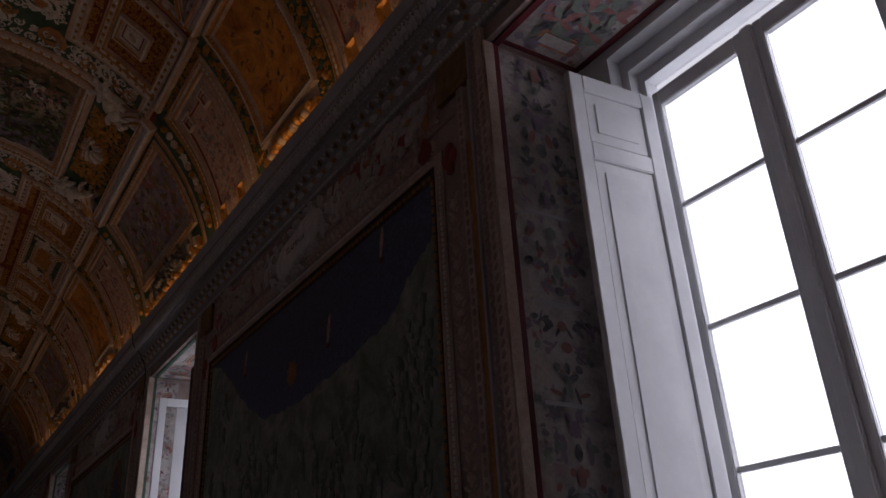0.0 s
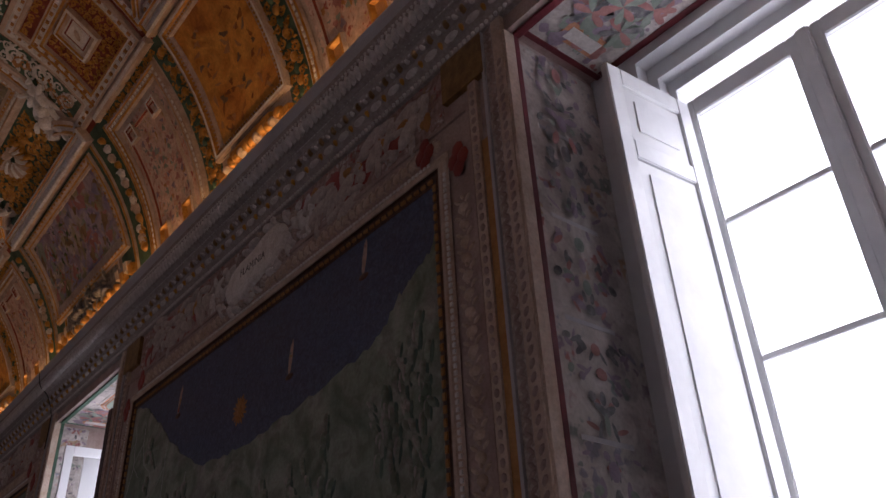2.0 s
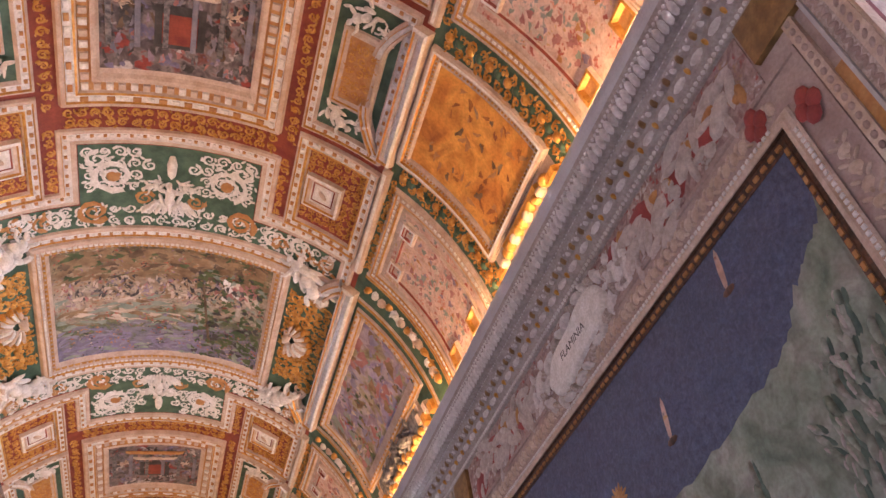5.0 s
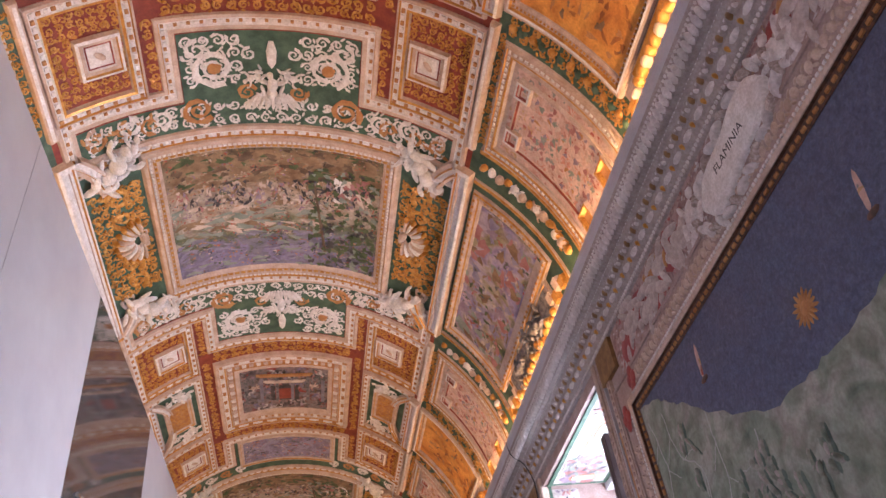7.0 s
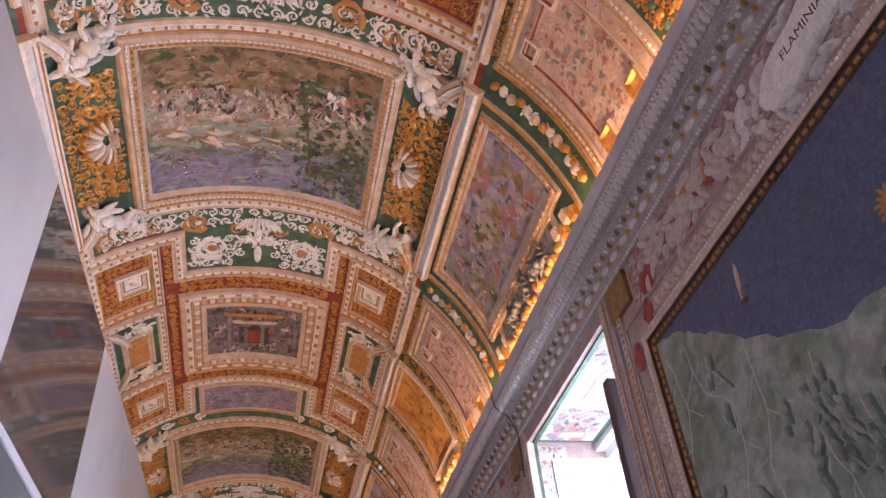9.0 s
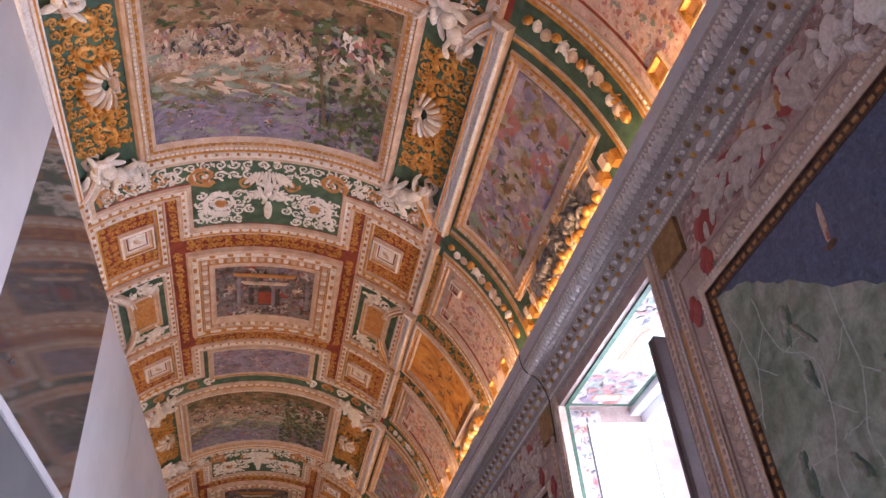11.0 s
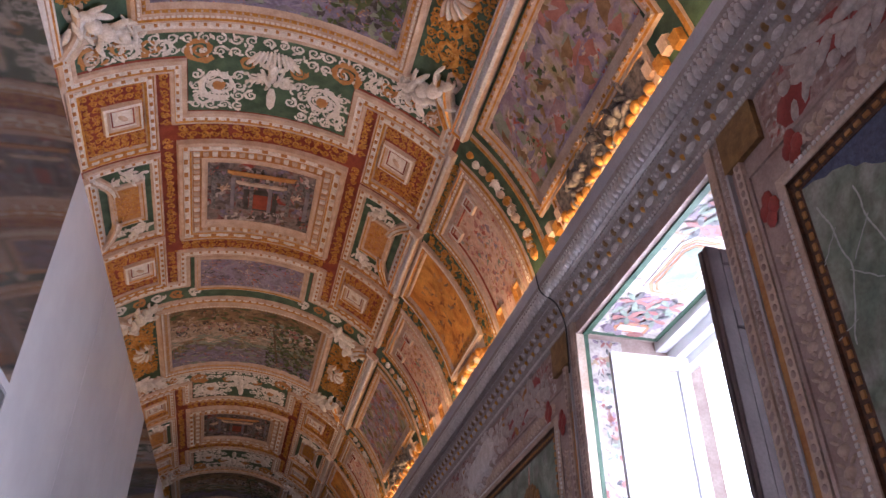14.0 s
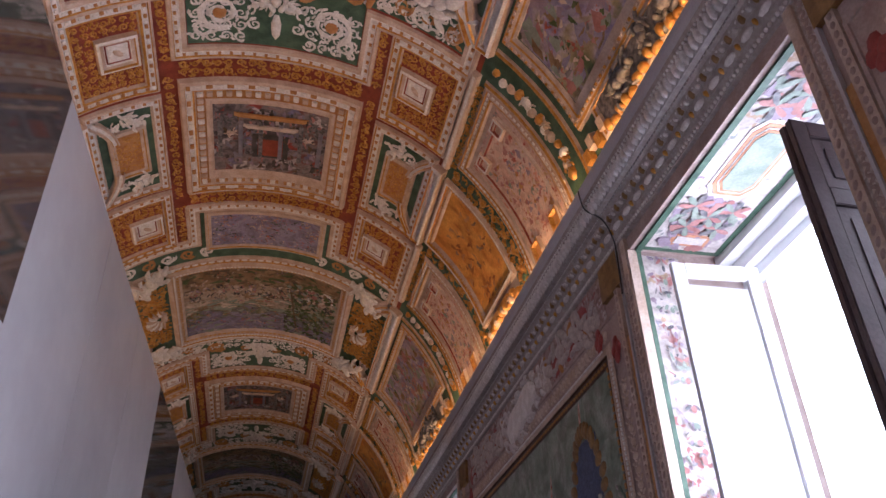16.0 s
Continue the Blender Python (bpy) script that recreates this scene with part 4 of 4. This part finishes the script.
    for i in range(34):
        t = 2 * math.pi * i / 34
        lump(bm, WX - .008, mid + .57 * math.cos(t), MT + .425 + .225 * math.sin(t) - .05 * math.sin(2.2 * math.cos(t)), .075, .03, .05, i % 3 == 0, t + 1.57 + (.5 if i % 2 else -.3))
    for e in (-1, 1):
        putto(bm, mid + e * .62, MT + .5, .4, e * .5 + 1.57)
    finish("shield_rim", bm, [stone_hi, leafy], sh)
    if k == 0:
        cu = bpy.data.curves.new("lettering", "FONT")
        cu.body, cu.size, cu.align_x, cu.align_y, cu.extrude = "FLAMINIA", .085, "CENTER", "CENTER", .001
        cu.materials.append(inkm)
        tx = new("lettering", cu)
        tx.matrix_world = Matrix(((0, 0, -1, WX - .051), (-1, 0, 0, mid), (0, 1, 0, MT + .43), (0, 0, 0, 1)))
        tx.parent = sh
        tx["label"] = "dark painted capitals on the cartouche"
    # outer border against the niches, with its orange strip and brown panels at the head
    for ya, e in ((y0 - .33, -1), (y1 + .33, 1)):
        bm = bmesh.new()
        lo, hi = sorted((ya, ya + e * .06)); bm_box(bm, WX - .03, WX + .01, lo, hi, 0, 4.70, 0)
        lo, hi = sorted((ya + e * .062, ya + e * .115)); bm_box(bm, WX - .018, WX + .01, lo, hi, 0, 4.3, 1)
        lo, hi = sorted((ya + e * .117, ya + e * .135)); bm_box(bm, WX - .03, WX + .01, lo, hi, 0, 4.98, 2)
        lo, hi = sorted((ya + e * .137, ya + e * .21)); bm_box(bm, WX - .015, WX + .01, lo, hi, 0, 4.98, 3)
        lo, hi = sorted((ya + e * .212, ya + e * .28)); bm_box(bm, WX - .03, WX + .01, lo, hi, 0, 4.98, 0)
        d = .5
        while d < 4.95:
            lump(bm, WX - .014, ya + e * .173, d, .028, .012, .01, 4, .7); lump(bm, WX - .014, ya + e * .173, d + .03, .028, .012, .01, 4, -.7); d += .06
        d = .5
        while d < 4.68:
            lump(bm, WX - .028, ya + e * .03, d, .017, .022, .012, 4); lump(bm, WX - .028, ya + e * .246, d, .014, .026, .012, 4, .5); d += .058
        lo, hi = sorted((ya - e * .2, ya + e * .13)); bm_box(bm, WX - .034, WX + .01, lo, hi, 4.705, 4.98, 5)
        finish("outer_border", bm, [cream, ochre, greyst, leafy, plaster, brownp], root, "outer border with an orange strip and brown panels")
    return tagged(root, "large painted wall map in a carved and painted frame", "wall map", "maps along the gallery")


for k in range(-1, 5):
    wall_map(k)

# ---- window niches ----


def niche(k):
    a, b = NICHE0 + k * PER, NICHE0 + k * PER + NICHEW
    bx = WX + .66
    edge = deepred if k <= 0 else green
    for y, e, nm in ((b, -1, "far"), (a, 1, "near")):
        lo, hi = sorted((y, y + e * .012))
        end = WX + .36 if k == 1 and e < 0 else bx
        structure(box("niche_lining", WX + .085, end, lo, hi, .3, NICHETOP - .04, grot), "niche side painted with grotesques")
        if end < bx:
            structure(box("trim", end + .003, WX + .9, lo, hi, .3, NICHETOP - .25, whitewood), "broad white window reveal")
        lo, hi = sorted((y, y + e * .016))
        structure(box("trim", WX + .05, WX + .083, lo, hi, .3, NICHETOP - .005, edge), "painted border line of the niche")
        structure(box("trim", WX - .02, WX + .048, lo, hi, .3, NICHETOP - .005, cream), "pale edge of the niche")
    for y, e in ((b, -1), (a, 1)):
        bm = bmesh.new()
        half = .19 if k != 1 or e > 0 else .11
        xm = WX + .085 + half * 1.22
        rq = random.Random(11 + k)
        lift = [.0145]
        def dab(x, z, rx, rz, mi, turn=0.0):
            """A flat painted dab on the niche side."""
            c, s = math.cos(turn), math.sin(turn)
            lift[0] += .00006
            f = [bm.verts.new((x + c * rx * math.cos(t) - s * rz * math.sin(t), y + e * lift[0], z + s * rx * math.cos(t) + c * rz * math.sin(t))) for t in (2 * math.pi * j / 10 for j in range(10))]
            bm.faces.new(f).material_index = mi
        z = 1.2
        while z < NICHETOP - .3:
            if rq.random() < .7:
                bm_box(bm, xm - half * .85, xm + half * .85, *sorted((y + e * .012, y + e * .0135)), z, z + .022, 1)
            for _ in range(17):
                dx, dz, ra, rb, mi, tu = rq.uniform(.1, 1) * half, rq.uniform(.05, .5), rq.uniform(.04, .125) * half, rq.uniform(.09, .28) * half, rq.choice((0, 3, 3, 4, 4, 5)), rq.uniform(-1.4, 1.4)
                for sx in (-1, 1):
                    dab(xm + sx * dx, z + dz, ra, rb, mi, sx * tu)
            for q in range(4):
                dab(xm + rq.uniform(-.01, .01), z + .08 + q * .11, rq.uniform(.08, .2) * half, rq.uniform(.14, .3) * half, rq.choice((0, 3, 4, 5)))
            z += .52
        structure(finish("niche_painting", bm, [dusty, greyst, ochre, shade, mauve, sage]), "painted grotesques with ledges and vases")
    structure(box("niche_soffit", WX + .085, bx, a + .085, b - .085, NICHETOP - .012, NICHETOP, grot), "niche head painted with grotesques")
    structure(box("trim", WX + .04, WX + .083, a + .02, b - .02, NICHETOP - .016, NICHETOP, edge), "painted border line of the niche head")
    structure(box("trim", bx - .04, bx + .003, a + .09, b - .09, NICHETOP - .017, NICHETOP - .013, edge), "painted border line of the niche head")
    for y in (a + .05, b - .085):
        structure(box("trim", WX + .085, bx, y, y + .034, NICHETOP - .016, NICHETOP, edge), "painted border line of the niche head")
    # painted cartouche in the niche head
    bm = bmesh.new()
    ym = (a + b) / 2
    def flat(x0, x1, y0, y1, z, mi):
        bm_box(bm, x0, x1, y0, y1, z, NICHETOP - .012, mi)
    def octagon(rx, ry, z, mi):
        c = .28
        f = [(-1, -1 + c), (-1, 1 - c), (-1 + c * 1.4, 1), (1 - c * 1.4, 1), (1, 1 - c), (1, -1 + c), (1 - c * 1.4, -1), (-1 + c * 1.4, -1)]
        lo = [bm.verts.new((xc + p * rx, ym + q * ry, z)) for p, q in f]
        hi = [bm.verts.new((xc + p * rx, ym + q * ry, NICHETOP - .012)) for p, q in f]
        bm.faces.new(lo).material_index = mi
        for i in range(8):
            bm.faces.new((lo[i], lo[(i + 1) % 8], hi[(i + 1) % 8], hi[i])).material_index = mi
    xc = (WX + bx) / 2 + .02
    octagon(.17, .37, NICHETOP - .017, 1); octagon(.15, .335, NICHETOP - .02, 6); octagon(.128, .305, NICHETOP - .024, 1); octagon(.118, .29, NICHETOP - .028, 6); octagon(.105, .27, NICHETOP - .031, 2)
    for sy in (-1, 1):
        flat(xc - .13, xc + .15, *sorted((ym + sy * .80, ym + sy * .93)), NICHETOP - .018, 6); flat(xc - .10, xc + .12, *sorted((ym + sy * .825, ym + sy * .905)), NICHETOP - .022, 1)
    rq = random.Random(5 + k)
    for q in range(70):
        xx, yy, r_ = rq.uniform(WX + .12, bx - .1), rq.uniform(.40, .95), rq.uniform(.015, .05)
        t0, mi = rq.uniform(0, 6), rq.choice((3, 4, 4, 5, 3))
        for sy in (-1, 1):
            f = [bm.verts.new((xx + r_ * math.cos(t) * (1 + .5 * math.cos(2 * t + t0)), ym + sy * (yy + r_ * 1.3 * math.sin(t)), NICHETOP - .014 - q * .0001)) for t in (2 * math.pi * j / 9 for j in range(9))]
            bm.faces.new(f).material_index = mi
    for sy in (-1, 1):
        for cx_, cy_, n in ((xc, .58, 9), (xc - .14, .47, 7), (xc + .14, .5, 7), (xc - .1, .7, 7), (xc + .12, .7, 6)):
            for q in range(n):
                t = 2 * math.pi * q / n + .3
                f = []
                for j in range(10):
                    u = 2 * math.pi * j / 10
                    a_, b_ = .06 * math.cos(u), .02 * math.sin(u) * (1 + .4 * math.cos(u))
                    f.append(bm.verts.new((cx_ + .058 * math.cos(t) + a_ * math.cos(t) - b_ * math.sin(t), ym + sy * (cy_ + .062 * math.sin(t) + a_ * math.sin(t) + b_ * math.cos(t)), NICHETOP - .0225 - q * .0001 - n * .0002)))
                bm.faces.new(f).material_index = (0, 5, 7)[q % 3]
    structure(finish("soffit_cartouche", bm, [dusty, paleniche, sage, dusty, mauve, sage, terracotta, shade]), "green painted panel with an orange border")
    # stepped head and reveals of the window frame
    for i, (x, d) in enumerate(((bx, .0), (bx + .1, .09), (bx + .18, .16))):
        structure(box("trim", x + .004, x + .1, a, b, NICHETOP - .08 - d, NICHETOP, whitewood), "stepped white window head")
        for y, e in ((a, 1), (b, -1))[:1 if k == 1 else 2]:
            lo, hi = sorted((y, y + e * ((.30 + d * .6) if k != 1 else (.02 + d * .15)))); structure(box("trim", x + .004, x + .1, lo, hi, .9, NICHETOP - .08 - d, whitewood), "white window reveal")
    gx = WX + .87
    y0, y1, z1 = a + .42, b - .42, 4.53
    win = structure(new("window_" + str(k + 2)), "tall white window with small panes")
    ym = (y0 + y1) / 2

    def sash(parent, ya, yb):
        for nm, p in (("stile", (ya, ya + .05, 1.05, z1)), ("stile", (yb - .05, yb, 1.05, z1)), ("top_rail", (ya + .051, yb - .051, z1 - .1, z1)), ("bottom_rail", (ya + .051, yb - .051, 1.05, 1.2))):
            box(nm, gx - .025, gx + .025, *p, whitewood, parent, "", .006)
        for z in (3.79, 3.10, 2.41, 1.72):
            box("glazing_bar", gx - .014, gx + .014, ya + .051, yb - .051, z - .014, z + .014, whitewood, parent, "", .004)
        g = box("pane", gx - .003, gx + .003, ya + .051, yb - .051, 1.2, z1 - .1, gl, parent, "clear glass")
        g.visible_shadow = False

    if k != 1:
        sash(win, y0, ym - .035); sash(win, ym + .035, y1)
        box("centre_post", gx - .045, gx + .045, ym - .034, ym + .034, 1.05, z1, whitewood, win, "", .01)
    box("window_sill", WX + .3, gx + .1, a + .03, b - .03, 1.0, 1.045, whitewood, win, "", .008)
    return a, b, gx, y0, y1, z1


def leaf(name, w, h, m, glass, label, cat):
    """A door-like leaf in its own axes: x across, z up, hinged at x = 0."""
    root = new(name)
    t = .02
    box("stile", 0, .09, -t, t, 0, h, m, root, "", .005); box("stile", w - .09, w, -t, t, 0, h, m, root, "", .005)
    box("top_rail", .091, w - .091, -t, t, h - .1, h, m, root, "", .005); box("bottom_rail", .091, w - .091, -t, t, 0, .16, m, root, "", .005)
    if glass:
        g = box("pane", .091, w - .091, -.003, .003, .16, h - .1, gl, root, "clear glass")
        g.visible_shadow = False
    else:
        box("lock_rail", .091, w - .091, -t, t, h - .52, h - .42, m, root, "", .005)
        for z0, z1 in ((.165, h - .525), (h - .415, h - .105)):
            box("panel", .096, w - .096, -.009, .009, z0, z1, m, root, "", .004)
            box("raised_field", .15, w - .15, -.015, .015, z0 + .06, z1 - .06, m, root, "", .006)
    return tagged(root, label, cat)


for k in range(-1, 5):
    a, b, gx, y0, y1, z1 = niche(k)
    if k == 0:
        s = leaf("window_shutter", .58, 3.37, whitewood, False, "white panelled inner shutter folded open against the niche", "shutter")
        s.matrix_world = pose(gx - .10, y1 - .04, 1.08, 0, 0, 180 - 4.5)
    if k == 1:
        s = leaf("window_shutter", .77, 3.45, darkwood, False, "dark brown panelled shutter standing open at the window", "shutter")
        s.matrix_world = pose(gx - .06, y0 + .08, 1.08, 0, 0, 180 + 4)
        s = leaf("casement", .60, 3.43, whitewood, True, "white glazed casement standing open into the niche", "window")
        s.matrix_world = pose(gx - .235, y1 - .03, 1.08, 0, 0, 180 - 2.5)
        s = leaf("window_shutter", .77, 3.45, darkwood, False, "dark brown panelled shutter folded back beside the open window", "shutter")
        s.matrix_world = pose(gx - .06, y0 + .0, 1.08, 0, 0, 180 + 2)

# ---- hoarding along the other side ----
HX, HT = 0.0, 6.0                    # in its own axes; it closes in on the windows as it runs north
RUN = Matrix.Translation((-1.6, 10.4, 0)) @ pose(0, 0, 0, 0, 0, -2.4)


def hoarding(y0, y1, glassy):
    root = new("hoarding_panel")
    if glassy:
        box("acrylic_sheet", HX - .012, HX, y0, y1, 4.15, HT, dg, root, "dark glossy sheet that mirrors the vault")
        box("cross_rail", HX - .03, HX + .012, y0, y1, 4.07, 4.148, board, root, "", .006)
        box("lower_sheet", HX - .03, HX - .002, y0, y1, .05, 4.068, greysheet, root, "dark grey lower sheet")
        for yy in (y0 + .28,):
            box("clip", HX, HX + .02, yy, yy + .05, 4.35, 4.38, metal, root, "steel clip", .004)
            box("clip", HX, HX + .02, yy + .12, yy + .15, 4.37, 4.40, metal, root, "steel clip", .004)
        tagged(root, "dark glossy acrylic hoarding panel reflecting the vault", "hoarding")
    else:
        n = 3
        for i in range(n):
            box("board", HX - .03, HX, y0 + (y1 - y0) * i / n + .0015, y0 + (y1 - y0) * (i + 1) / n - .0015, .0, HT, board, root, "", .003)
        box("top_batten", HX - .07, HX - .032, y0, y1, HT - .08, HT, board, root, "", .004)
        tagged(root, "tall plain white hoarding board", "hoarding")
    root.matrix_world = RUN
    root["group"] = "hoarding along the gallery"
    return root


for k in range(-2, 3):
    g0 = -2.2 + k * PER
    hoarding(g0, g0 + 2.2, True)
    hoarding(g0 + 2.205, g0 + PER - .005, False)

# ---- thin cable that hangs over the cornice beside the open window ----
cu = bpy.data.curves.new("cable", "CURVE")
cu.dimensions, cu.bevel_depth, cu.bevel_resolution = "3D", .006, 2
sp = cu.splines.new("NURBS")
line = [(WX - .10, 10.34, 5.515), (WX - .262, 10.18, 5.49), (WX - .258, 10.17, 5.40), (WX - .225, 10.2, 5.3), (WX - .15, 10.12, 5.2), (WX - .115, 10.1, 5.12), (WX - .07, 10.12, 5.02), (WX - .04, 10.16, 4.95), (WX - .036, 10.2, 4.6)]
sp.points.add(len(line) - 1)
for p, q in zip(sp.points, line):
    p.co = (*q, 1)
sp.use_endpoint_u, sp.order_u = True, 3
cu.materials.append(inkm)
tagged(new("cable", cu), "thin black cable hanging over the cornice", "cable")
